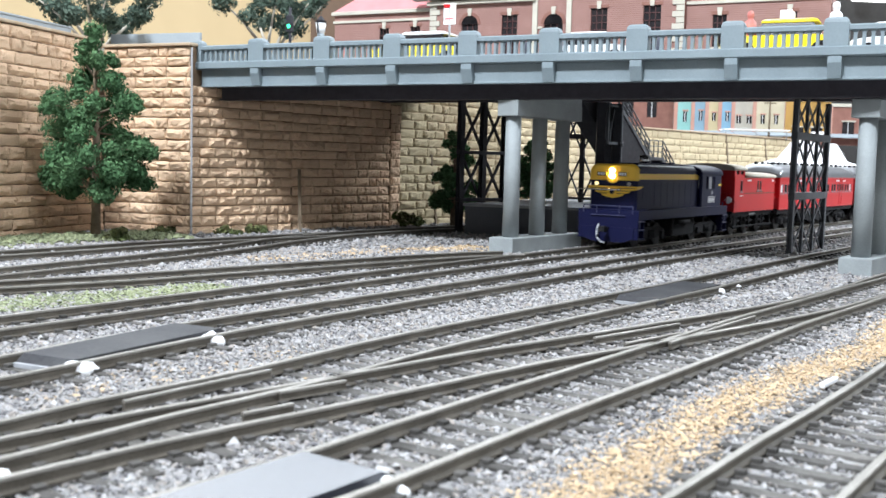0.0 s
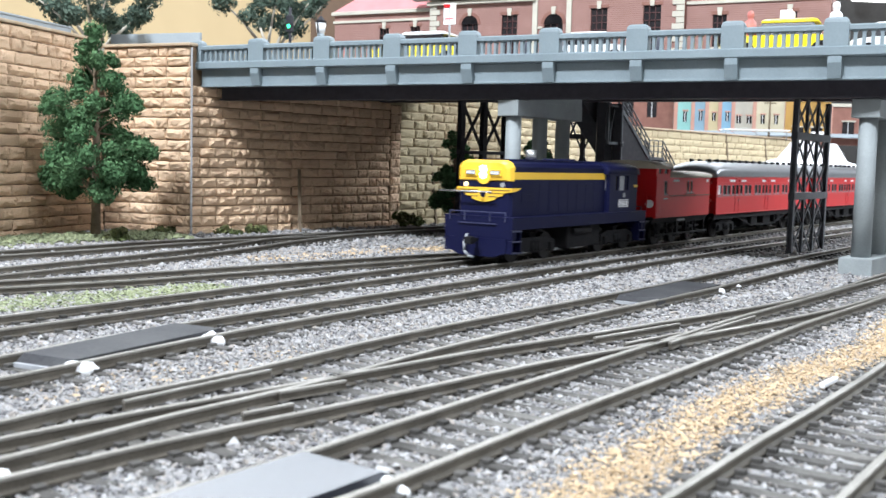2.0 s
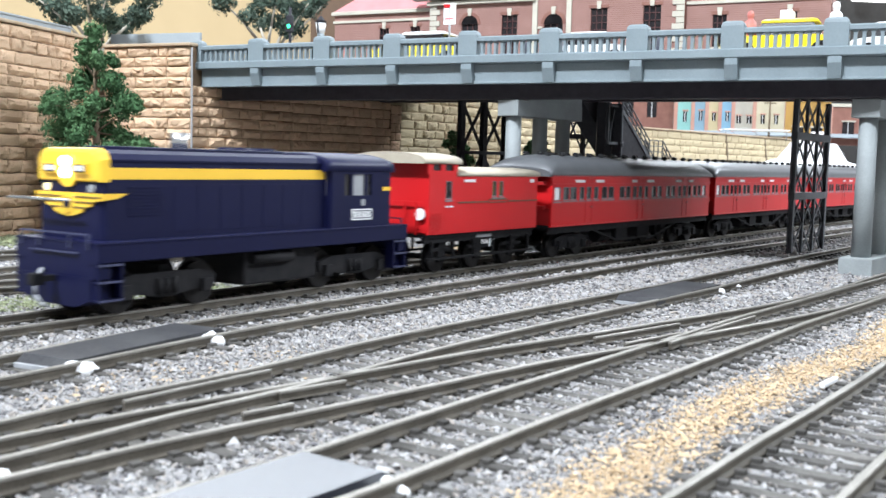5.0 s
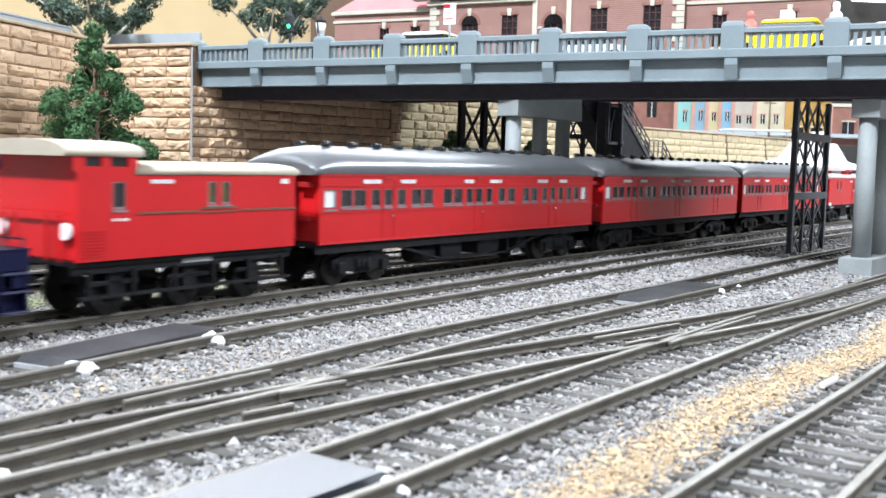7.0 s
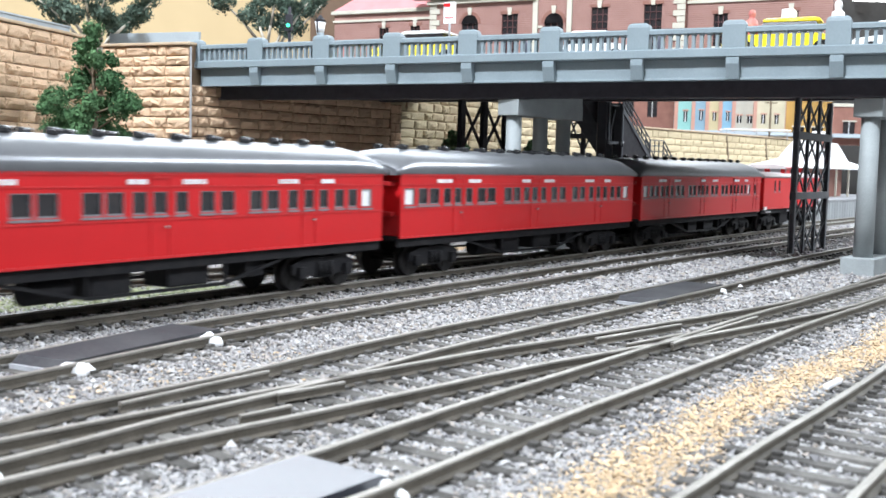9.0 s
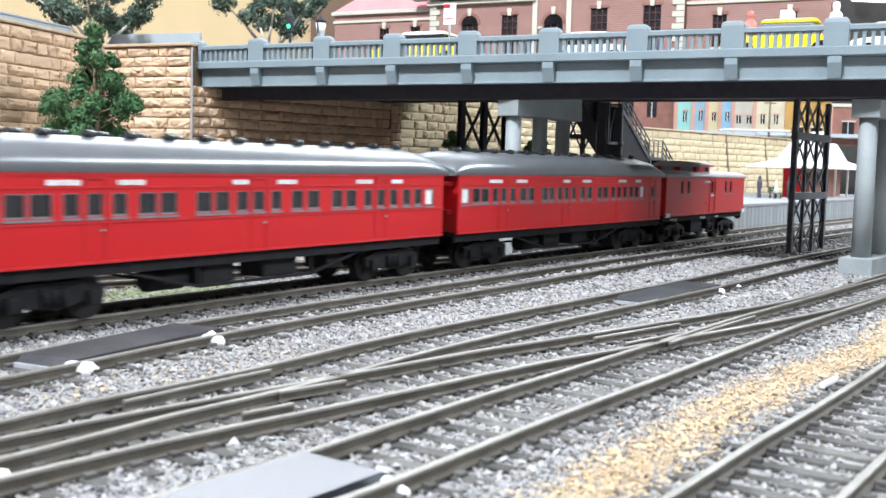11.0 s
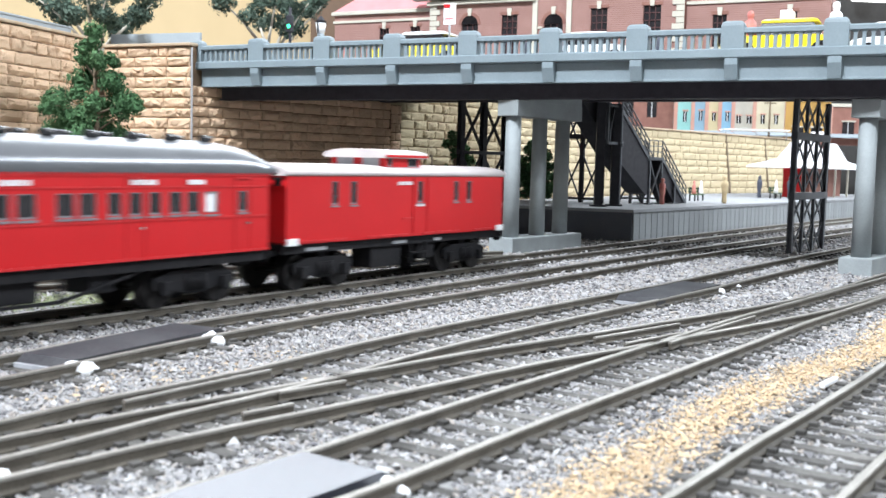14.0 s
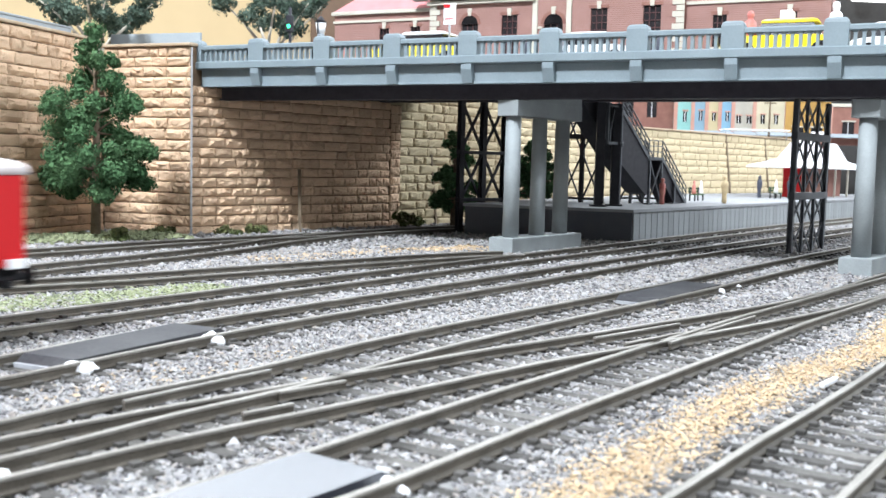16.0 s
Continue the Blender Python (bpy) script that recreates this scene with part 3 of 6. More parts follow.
def bogie(veh, x, half, r, name="bogie"):
    bm = bmesh.new()
    for s in (-1, 1):
        y0, y1 = sorted((s * 10.6, s * 12.2))
        loft(bm, [[(x + a, y, z) for a, z in ((-half - 3.5, 8), (-half + 2, 9.6), (half - 2, 9.6), (half + 3.5, 8), (half + 3.5, 5), (half - 3, 4.6), (2.5, 3.4), (-2.5, 3.4), (-half + 3, 4.6), (-half - 3.5, 5))] for y in (y0, y1)], True, False)
        for a in (-half, half):
            box(bm, (x + a - 1.6, min(s * 12.0, s * 13.4), 3.6), (x + a + 1.6, max(s * 12.0, s * 13.4), 7.2), 0.3)
        for a in (-2.4, 0, 2.4):
            rod(bm, (x + a, s * 12.4, 4.2), (x + a, s * 12.4, 8.2), 0.9, None, 8)
    box(bm, (x - 2, -11, 6.5), (x + 2, 11, 11.5))
    part(name, bm, M_FRAME, veh, "black bogie side frames")
    for a in (-half, half):
        wheelset(veh, x + a, r)


def coupler(veh, x, sgn):
    bm = bmesh.new()
    bar(bm, (x, 0, 9), (x + sgn * 5, 0, 9), 1.4)
    box(bm, (min(x + sgn * 4, x + sgn * 7), -1.6, 7.6), (max(x + sgn * 4, x + sgn * 7), 1.6, 10.4), 0.3)
    part("coupler", bm, M_FRAME, veh)


def letters(veh, x, y, z, w, h, n, m, seed):
    """A line of writing too small to read: plain bars."""
    g = random.Random(seed)
    bm = bmesh.new()
    step = w / n
    for i in range(n):
        box(bm, (x + i * step, y - 0.1, z), (x + i * step + step * (0.55 + 0.3 * g.random()), y + 0.12, z + h))
    return part("lettering", bm, m, veh, "small white lettering")


def pane(veh, x0, x1, z0, z1, y, m=None, sill=True, name="window"):
    """A recessed window: pane, thin frame and sill."""
    s = -1 if y < 0 else 1
    w = part(name, B((x0 - 0.1, min(y - s * 0.9, y - s * 0.6), z0 - 0.1), (x1 + 0.1, max(y - s * 0.9, y - s * 0.6), z1 + 0.1)), m or M_GLASS, veh)
    if sill:
        bm = bmesh.new()
        box(bm, (x0 - 0.3, min(y, y + s * 0.3), z0 - 0.75), (x1 + 0.3, max(y, y + s * 0.3), z0 - 0.2))
        for xa, xb, za, zb in ((x0, x1, z0, z0 + 0.45), (x0, x0 + 0.28, z0, z1), (x1 - 0.28, x1, z0, z1), (x0, x1, z1 - 0.25, z1)):
            box(bm, (xa, min(y - s * 0.1, y - s * 0.55), za), (xb, max(y - s * 0.1, y - s * 0.55), zb))
        part("window_sill", bm, M_SASH, w, "grey sash and sill strip")
    return w


def arc_roof(x0, x1, half, z0, z1, n=14, dome=0.0, th=0.7):
    """A curved carriage roof; dome: how far the ends run down."""
    bm = bmesh.new()
    xs = [x0, x1] if not dome else [x0, x0 + dome * 0.3, x0 + dome * 0.7, x0 + dome * 1.3, x1 - dome * 1.3, x1 - dome * 0.7, x1 - dome * 0.3, x1]
    ks = [1, 1] if not dome else [0.38, 0.66, 0.9, 1, 1, 0.9, 0.66, 0.38]
    rings = []
    for x, k in zip(xs, ks):
        top = [(x, -half * math.cos(math.pi * i / n), z0 + (z1 - z0) * k * math.sin(math.pi * i / n) ** 0.75) for i in range(n + 1)]
        rings.append(top + [(x, half - 0.5, z0 - th), (x, -half + 0.5, z0 - th)])
    return loft(bm, rings, True, True)


def coach(label, k=1.0, end_door=False):
    L, W = 176.0, 15.5
    c = L / 2
    veh = thing("passenger_carriage", Matrix(), label, "carriage", "red carriages of the train")
    frosted = [(2.2, 7.6), (165.5, 170.5)]
    wins = [(10, 14.6), (16.2, 21.2), (24.6, 28.2), (31, 34.6), (38, 41.6), (45.6, 50.4), (52.2, 57), (63.8, 68.6), (70.4, 74.8), (78, 81.6), (84.2, 87.8), (91.2, 94.6),
            (99.5, 103.7), (106.4, 110.8), (117.2, 121.4), (123.8, 128), (132.4, 135.8), (139.2, 142.5), (145.8, 149), (152.8, 156.4), (159.2, 162.8)]
    doors = [32.8, 86, 140.9]
    fit = lambda x: 4.9 + (x - 4.9) * k
    frosted = [(fit(a), fit(b)) for a, b in frosted]
    wins = [(fit(a) - 0.4, fit(b) + 0.4) for a, b in wins]
    doors = [fit(d) for d in doors]
    if end_door:
        wins.append((164.2, 167.6))
        doors.append(165.9)
    z0, z1, za, zb = 13.5, 34.9, 24.4, 29.9
    for s in (-1, 1):
        y = s * W
        bm = bmesh.new()
        holed(bm, -c, c, z0, z1, [(a - c, b - c, za, zb) for a, b in frosted + wins], min(y, y - s * 1.0), 1.0)
        side = part("body_side", bm, M_RED, veh)
        trim = bmesh.new()
        for z, h in ((z0, 0.6), (22.9, 0.45), (31.0, 0.4), (33.9, 0.6)):
            box(trim, (-c, min(y, y + s * 0.28), z), (c, max(y, y + s * 0.28), z + h))
        for d in doors:
            for e in (-2.9, 2.9):
                box(trim, (d + e - c - 0.12, min(y, y + s * 0.2), 14.5), (d + e - c + 0.12, max(y, y + s * 0.2), 33.4))
        part("moulding", trim, M_REDTRIM, side)
        for a, b in wins:
            pane(veh, a - c, b - c, za, zb, y)
        for a, b in frosted:
            pane(veh, a - c, b - c, za - 0.2, zb, y, M_WHITE, name="frosted_window")
        for d in doors:
            part("door_handle", rod(bmesh.new(), (d + 1.6 - c, y, 21.3), (d + 1.6 - c, y + s * 0.9, 21.3), 0.35, None, 8), M_CHROME, side)
            part("door_hood", B((d - 2.7 - c, min(y, y + s * 0.5), 33.2), (d + 2.7 - c, max(y, y + s * 0.5), 33.7)), M_REDTRIM, side)
        for i, (x, w) in enumerate(((20, 9), (39, 8), (76, 6), (93, 8), (128, 8), (146, 6))):
            letters(veh, x - c, y + s * 0.25, 31.7, w, 1.25, 8, M_WHITE, i)
    for e in (-1, 1):
        bm = bmesh.new()
        box(bm, (min(e * (c - 2), e * (c - 1)), -W + 1, z0), (max(e * (c - 2), e * (c - 1)), W - 1, z1 + 3))
        part("end_wall", bm, M_RED, veh)
        for z in (20.5, 30.5):
            part("end_step", B((min(e * (c - 1), e * (c + 1.6)), -12.5, z), (max(e * (c - 1), e * (c + 1.6)), -8, z + 1.6), 0.2), M_DARKRED, veh)
        bm = bmesh.new()
        box(bm, (min(e * c, e * (c + 3)), -6.5, 15), (max(e * c, e * (c + 3)), 6.5, 34), 0.3)
        part("gangway", bm, M_DARKRED, veh, "dark red gangway connection")
        bm = bmesh.new()
        box(bm, (min(e * (c - 0.5), e * c), -W + 0.5, z0 + 1), (max(e * (c - 0.5), e * c), W - 0.5, 21), 0.1)
        part("end_rail", bm, M_DARKRED, veh)
        coupler(veh, e * c, e)
    part("floor", B((-c, -W + 1.2, z0 - 1), (c, W - 1.2, z0 + 0.6)), M_FRAME, veh)
    part("saloon_partition", B((-c + 10, -0.6, z0), (c - 10, 0.6, z1 + 2)), M_BROWN, veh, "brown inner partition")
    part("roof", arc_roof(-c - 3, c + 3, W + 0.7, z1, 43.2, 16, 12), M_ROOF, veh, "glossy silver-grey domed roof")
    part("cantrail", B((-c, -W - 0.5, z1 - 0.5), (c, W + 0.5, z1), 0.1), M_REDTRIM, veh)
    vent = bmesh.new()
    rod(vent, (0, 0, 0), (0, 0, 1.6), 0.7, 0.7, 8)
    rod(vent, (-1.7, 0, 2.1), (1.7, 0, 2.1), 1.05, 0.8, 8)
    vent_me = mesh_of("roof_vent", vent, M_VENT)
    for i in range(13):
        for y, z in ((-5.5, 41.5), (5.5, 41.5)):
            again("roof_vent", vent_me, veh, P3(-c + 14 + i * (L - 28) / 12, y, z))
    for s in (-1, 1):
        bm = bmesh.new()
        y = s * 13.2
        box(bm, (-c, min(y, y + s * 1.2), 10.6), (c, max(y, y + s * 1.2), 13.4))
        part("solebar", bm, M_FRAME, veh)
        bm = bmesh.new()
        for a, b in (((-46, y, 10.8), (-22, y, 5.2)), ((-22, y, 5.2), (22, y, 5.2)), ((22, y, 5.2), (46, y, 10.8)), ((-22, y, 5.2), (-22, y, 11)), ((22, y, 5.2), (22, y, 11))):
            bar(bm, a, b, 0.8)
        part("truss_rod", bm, M_FRAME, veh)
    for x, w, z in ((-14, 12, 4.5), (10, 14, 5.5), (34, 7, 6)):
        part("underfloor_box", B((x - w / 2, -12.5, z), (x + w / 2, -3, 12.6), 0.5), M_FRAME, veh)
    rod_bm = rod(bmesh.new(), (-36, -9, 7.5), (-24, -9, 7.5), 3.0, None, 14)
    part("air_reservoir", rod_bm, M_FRAME, veh)
    bogie(veh, -c + 24, 14 / 1.0 * 0.75, 5.2)
    bogie(veh, c - 24, 14 / 1.0 * 0.75, 5.2)
    return veh


def van_front(label):
    L, W = 73.0, 15.3
    c = L / 2
    veh = thing("guards_van", Matrix(), label, "guards van", "red vans of the train")
    z0, z1 = 14.0, 34.8
    for s in (-1, 1):
        y = s * W
        holes = [(9.8 - c, 13.6 - c, 26, 32.4), (39.8 - c, 42.8 - c, 26.6, 32.4), (44.6 - c, 47.6 - c, 26.6, 32.4)]
        side = part("body_side", holed(bmesh.new(), -c, c, z0, z1, holes, min(y, y - s), 1.0), M_RED, veh)
        trim = bmesh.new()
        for a, b, z, h in ((17 - c, 37 - c, 24.6, 0.5), (51 - c, c, 24.6, 0.5), (37.5 - c, 50 - c, 25.4, 0.5), (37.5 - c, 50 - c, 24.4, 0.35)):
            box(trim, (a, min(y, y + s * 0.35), z), (b, max(y, y + s * 0.35), z + h))
        part("waist_strip", trim, M_BROWN, side, "dark brown waist strip")
        pane(veh, *holes[0], y)
        for h in holes[1:]:
            pane(veh, *h, y, M_GREENPANE)
        bm = bmesh.new()
        for i in range(9):
            box(bm, (0.8 - c, min(y, y + s * 0.3), 15 + i * 0.75), (7.5 - c, max(y, y + s * 0.3), 15.35 + i * 0.75))
        part("louvre", bm, M_RED, side)
        up = part("lookout_side", holed(bmesh.new(), -c - 1, 17 - c, z1, 39, [(2.2 - c, 6.8 - c, 36, 38.2), (9.4 - c, 14.4 - c, 36, 38.2)], min(y, y - s), 1.0), M_RED, veh)
        pane(veh, 2.2 - c, 6.8 - c, 36, 38.2, y, sill=False)
        pane(veh, 9.4 - c, 14.4 - c, 36, 38.2, y, sill=False)
        letters(veh, 21 - c, y + s * 0.2, 32.0, 7.5, 1.0, 7, M_WHITE, 3)
        letters(veh, 9.6 - c, y + s * 0.2, 23.2, 5, 0.6, 4, M_WHITE, 4)
        letters(veh, 67 - c, y + s * 0.2, 31.8, 3.2, 1.4, 3, M_WHITE, 5)
        part("solebar", B((-c, min(y - s * 2, y - s * 3), 10.8), (c, max(y - s * 2, y - s * 3), 13.9)), M_FRAME, veh)
        st = bmesh.new()
        box(st, (-c + 1, min(y - s * 0.5, y - s * 2.4), 5.0), (c - 1, max(y - s * 0.5, y - s * 2.4), 5.7))
        for k in range(6):
            bar(st, (-c + 4 + k * 13, y - s * 1.4, 5.4), (-c + 4 + k * 13, y - s * 1.4, 11.5), 0.8)
        part("footboard", st, M_FRAME, veh, "long black footboard")
        part("tail_lamp", rod(bmesh.new(), (-c - 0.4, s * 12.2, 21), (-c - 1.4, s * 12.2, 21), 2.0, None, 20), M_WHITE, veh, "round white disc lamp")
    for e in (-1, 1):
        top = 39 if e < 0 else z1 + 1.2
        part("end_wall", B((min(e * c, e * (c - 1)), -W + 1, z0), (max(e * c, e * (c - 1)), W - 1, top)), M_RED, veh)
        coupler(veh, e * c, e)
    part("lookout_back", B((16 - c, -W + 1, z1), (17 - c, W - 1, 39.5)), M_RED, veh)
    bm = bmesh.new()
    for y in (-11, -6, 6, 11):
        bar(bm, (-c - 1.6, y, 14), (-c - 1.6, y, 25.5), 0.5)
    bar(bm, (-c - 1.6, -13.5, 25), (-c - 1.6, 13.5, 25), 0.5)
    part("end_railing", bm, M_RED, veh)
    part("floor", B((-c, -W + 1.1, z0 - 1.2), (c, W - 1.1, z0 + 0.5)), M_FRAME, veh)
    part("roof", arc_roof(16.5 - c, c + 1.2, W + 0.8, z1, 37.4), M_VANROOF, veh, "sandy grey curved van roof")
    part("lookout_roof", arc_roof(-c - 4.0, 18.6 - c, W + 0.9, 39, 42.2), M_VANROOF, veh, "raised sandy grey lookout roof")
    for x in (-c + 13, 0, c - 13):
        wheelset(veh, x, 5.2)
        bm = bmesh.new()
        for s in (-1, 1):
            box(bm, (x - 2, min(s * 10.6, s * 12), 3.6), (x + 2, max(s * 10.6, s * 12), 11.5), 0.3)
            box(bm, (x - 7, min(s * 11, s * 12), 7.6), (x + 7, max(s * 11, s * 12), 8.8), 0.2)
        part("axle_guard", bm, M_FRAME, veh)
    part("number_plate", B((33 - c, -W - 0.1 + 2, 11.6), (43 - c, -W + 2.2, 13.2)), M_GREYTRIM, veh, "grey plate on the solebar")
    return veh


def van_rear(label):
    L, W = 117.0, 15.3
    c = L / 2
    veh = thing("guards_van", Matrix(), label, "guards van", "red vans of the train")
    z0, z1 = 14.2, 34.7
    for s in (-1, 1):
        y = s * W
        holes = [(a - c, b - c, 25.4, 32.4) for a, b in ((19.5, 22.6), (28.2, 31.4), (63, 66), (84.5, 87.4), (92.6, 95.6))]
        side = part("body_side", holed(bmesh.new(), -c, c, z0, z1, holes, min(y, y - s), 1.0), M_RED, veh)
        for h in holes:
            pane(veh, *h, y)
        for a, b, za, zb in ((0, 26, 14.6, 15.2), (37, 58, 14.6, 15.2), (66, 88, 14.6, 15.2), (98, 116, 14.6, 15.2), (60.4, 60.6, 15.3, 33.8), (68.4, 68.6, 15.3, 33.8), (55, 60, 20, 20.5)):
            part("strip", B((a - c, min(y, y + s * 0.35), za), (b - c, max(y, y + s * 0.35), zb)), M_REDTRIM, side)
        letters(veh, 52 - c, y + s * 0.2, 31.2, 8, 1.1, 7, M_WHITE, 7)
        letters(veh, 62 - c, y + s * 0.2, 24.0, 5, 0.7, 4, M_WHITE, 8)
        for x in (-c, c - 4.5):
            part("corner_step", B((x, min(y, y + s * 0.8), 13.9), (x + 4.5, max(y, y + s * 0.8), 16.0), 0.2), M_WHITE, veh, "white painted corner step")
        part("solebar", B((-c, min(y - s * 1.6, y - s * 2.8), 11.4), (c, max(y - s * 1.6, y - s * 2.8), 14.1)), M_FRAME, veh)
        for x, w in ((10, 9), (52, 7), (75, 4)):
            part("plate", B((x - c, min(y - s * 1.55, y - s * 1.4), 11.9), (x + w - c, max(y - s * 1.55, y - s * 1.4), 13.4)), M_GREYTRIM, veh)
        st = bmesh.new()
        for x in (61, 69.5):
            bar(st, (x - c, y - s * 1.2, 4.2), (x - c, y - s * 1.2, 12), 0.7)
        for z in (4.4, 8.2):
            box(st, (60.8 - c, min(y - s * 0.2, y - s * 2.4), z), (69.8 - c, max(y - s * 0.2, y - s * 2.4), z + 0.55))
        part("door_step", st, M_FRAME, veh, "black step frame below the door")
        up = part("cupola_side", holed(bmesh.new(), 50 - c, 69 - c, 35.2, 40.6, [(51 - c, 53.6 - c, 37.2, 39.9), (62 - c, 67.6 - c, 37.0, 39.9)], min(s * 11.5, s * 10.5), 1.0), M_RED, veh, "red cupola side with small windows")
        pane(veh, 51 - c, 53.6 - c, 37.2, 39.9, s * 11.5)
        pane(veh, 62 - c, 67.6 - c, 37.0, 39.9, s * 11.5)
        part("cupola_eave", B((48.2 - c, min(s * 12.6, s * 13.3), 40.1), (71 - c, max(s * 12.6, s * 13.3), 40.9)), M_RED, veh)
    for e in (-1, 1):
        part("end_wall", B((min(e * c, e * (c - 1)), -W + 1, z0), (max(e * c, e * (c - 1)), W - 1, z1 + 1.4)), M_RED, veh)
        coupler(veh, e * c, e)
        bm = bmesh.new()
        for s in (-1, 1):
            rod(bm, (e * c, s * 10.5, 11.5), (e * (c + 4), s * 10.5, 11.5), 0.9, None, 10)
            rod(bm, (e * (c + 4), s * 10.5, 11.5), (e * (c + 4.6), s * 10.5, 11.5), 2.1, None, 14)
        part("buffer", bm, M_FRAME, veh)
        for s in (-1, 1):
            part("end_lamp", B((min(e * c, e * (c + 1.2)), s * 12.5 - 1, 31), (max(e * c, e * (c + 1.2)), s * 12.5 + 1, 33.4), 0.2), M_FRAME, veh)
    part("cupola_front", B((50 - c, -10.6, 35), (51 - c, 10.6, 41)), M_RED, veh)
    part("cupola_window", B((49.7 - c, -9, 37.2), (50 - c, -2, 40)), M_GREYTRIM, veh)
    part("cupola_window", B((49.7 - c, 2, 37.2), (50 - c, 9, 40)), M_GREYTRIM, veh)
    part("cupola_back", B((68 - c, -10.6, 35), (69 - c, 10.6, 41)), M_RED, veh)
    part("cupola_roof", arc_roof(47.5 - c, 71.5 - c, 13.2, 40.5, 42.8), M_WHITEROOF, veh, "white curved cupola roof")
    part("floor", B((-c, -W + 1.1, z0 - 1.2), (c, W - 1.1, z0 + 0.5)), M_FRAME, veh)
    part("roof", arc_roof(-c - 1, c + 1, W + 0.8, z1, 37.6), M_WHITEROOF, veh, "pale pinkish-white curved van roof")
    for x, w, z in ((50, 16, 4.5), (72, 10, 6)):
        part("underfloor_box", B((x - w / 2 - c, -12.5, z), (x + w / 2 - c, -4, 13), 0.5), M_FRAME, veh)
    bogie(veh, -c + 20, 9.5, 5.2)
    bogie(veh, c - 20, 9.5, 5.2)
    return veh


def locomotive():
    veh = thing("diesel_locomotive", Matrix(), "dark blue diesel locomotive with yellow nose band and lit headlight", "locomotive")
    x0, x1 = -60.5, 61.0
    part("frame", B((x0, -16, 13.4), (x1, 16, 18.1), 0.25), M_BLUE, veh)
    part("walkway_edge", B((x0 - 0.1, -16.2, 17.7), (x1, 16.2, 18.25), 0.1), M_BLUE, veh)

    def hood_ring(x, w, zt, ch):
        return [(x, -w, 18), (x, -w, zt - ch), (x, -w + ch * 0.45, zt - ch * 0.35), (x, -w + ch * 1.2, zt), (x, w - ch * 1.2, zt), (x, w - ch * 0.45, zt - ch * 0.35), (x, w, zt - ch), (x, w, 18)]
    bm = bmesh.new()
    loft(bm, [hood_ring(-56.4, 11.2, 38.8, 2.4), hood_ring(-55.2, 12.4, 40, 2.6), hood_ring(24, 12.4, 40, 2.6)], True, False)
    hood = part("hood", bm, M_BLUE, veh)
    # yellow nose cap wraps the front corners
    def nose_ring(x, w, zb, zt, ch):
        return [(x, -w, zb), (x, -w, zt - ch), (x, -w + ch * 0.45, zt - ch * 0.35), (x, -w + ch * 1.2, zt), (x, w - ch * 1.2, zt), (x, w - ch * 0.45, zt - ch * 0.35), (x, w, zt - ch), (x, w, zb)]
    bm = bmesh.new()
    loft(bm, [nose_ring(-57.2, 10.6, 32.6, 39.2, 2.2), nose_ring(-56.6, 12.0, 32.2, 40.0, 2.6), nose_ring(-54.6, 12.75, 32.2, 40.35, 2.6)], True, False)
    rod(bm, (-57.3, 0, 34.2), (-56.0, 0, 34.2), 3.4, 3.4, 24)
    nose = part("nose_cap", bm, M_YELLOW, veh, "bright yellow nose cap")
    for s in (-1, 1):
        y = s * 12.4
        part("side_stripe", B((-54.6, min(y, y + s * 0.18), 32.9), (23, max(y, y + s * 0.18), 35.7)), M_YELLOW, veh, "yellow side stripe")
        bm = bmesh.new()
        for i in range(9):
            box(bm, (-49, min(y, y + s * 0.2), 24 + i * 0.85), (-38, max(y, y + s * 0.2), 24.4 + i * 0.85))
        part("louvre", bm, M_BLUE, hood)
        panel = mesh_of("side_door", B((0, min(y, y + s * 0.09), 19.6), (7.2, max(y, y + s * 0.09), 31.5), 0.04), M_BLUE)
        for k in range(7):
            again("side_door", panel, hood, P3(-35 + k * 8, 0))
        part("roof_ledge", B((-54, min(y - s * 0.4, y + s * 0.35), 37.2), (23, max(y - s * 0.4, y + s * 0.35), 37.7)), M_BLUE, hood)
    part("roof_hatch", B((-46, -8, 39.8), (10, 8, 40.9), 0.3), M_BLUE, hood)
    for x in (-2, 8):
        part("roof_fan", rod(bmesh.new(), (x, 0, 40.6), (x, 0, 41.6), 5, 4.6, 20), M_BLUE, hood)
    part("exhaust_stack", rod(bmesh.new(), (-23, -1, 40), (-23, -1, 45), 2.4, 2.4, 18), M_CHROME, veh, "bright metal exhaust stack")
    # headlight, number boxes, markers
    for z in (36.9, 34.3):
        part("headlight", rod(bmesh.new(), (-57.4, 0, z), (-58.3, 0, z), 1.35, 1.25, 18), M_LAMP, nose, "lit twin headlight lens")
    for s in (-1, 1):
        nb = part("number_box", B((-58.0, s * 5.6 - 2.8, 34.0), (-57.1, s * 5.6 + 2.8, 36.6), 0.2), M_YELLOW, nose)
        bm = bmesh.new()
        for k in range(3):
            box(bm, (-58.25, s * 5.6 - 1.9 + k * 1.35, 34.7), (-57.95, s * 5.6 - 1.0 + k * 1.35, 36.0))
        part("number_glass", B((-58.1, s * 5.6 - 2.2, 34.4), (-57.9, s * 5.6 + 2.2, 36.2)), M_FRAME, nb)
        part("digits", bm, M_WHITE, nb, "white digits as plain bars")
        part("marker_light", rod(bmesh.new(), (-56.2, s * 8.6, 30.6), (-57.0, s * 8.6, 30.6), 0.95, None, 12), M_MARK if s > 0 else M_GREYTRIM, veh)
    # winged emblem
    bm = bmesh.new()
    half = [(0, 23.7), (2.6, 24.1), (5.2, 24.8), (6.0, 25.9), (8.6, 26.3), (9.4, 27.4), (12.3, 27.8), (12.9, 29.5)]
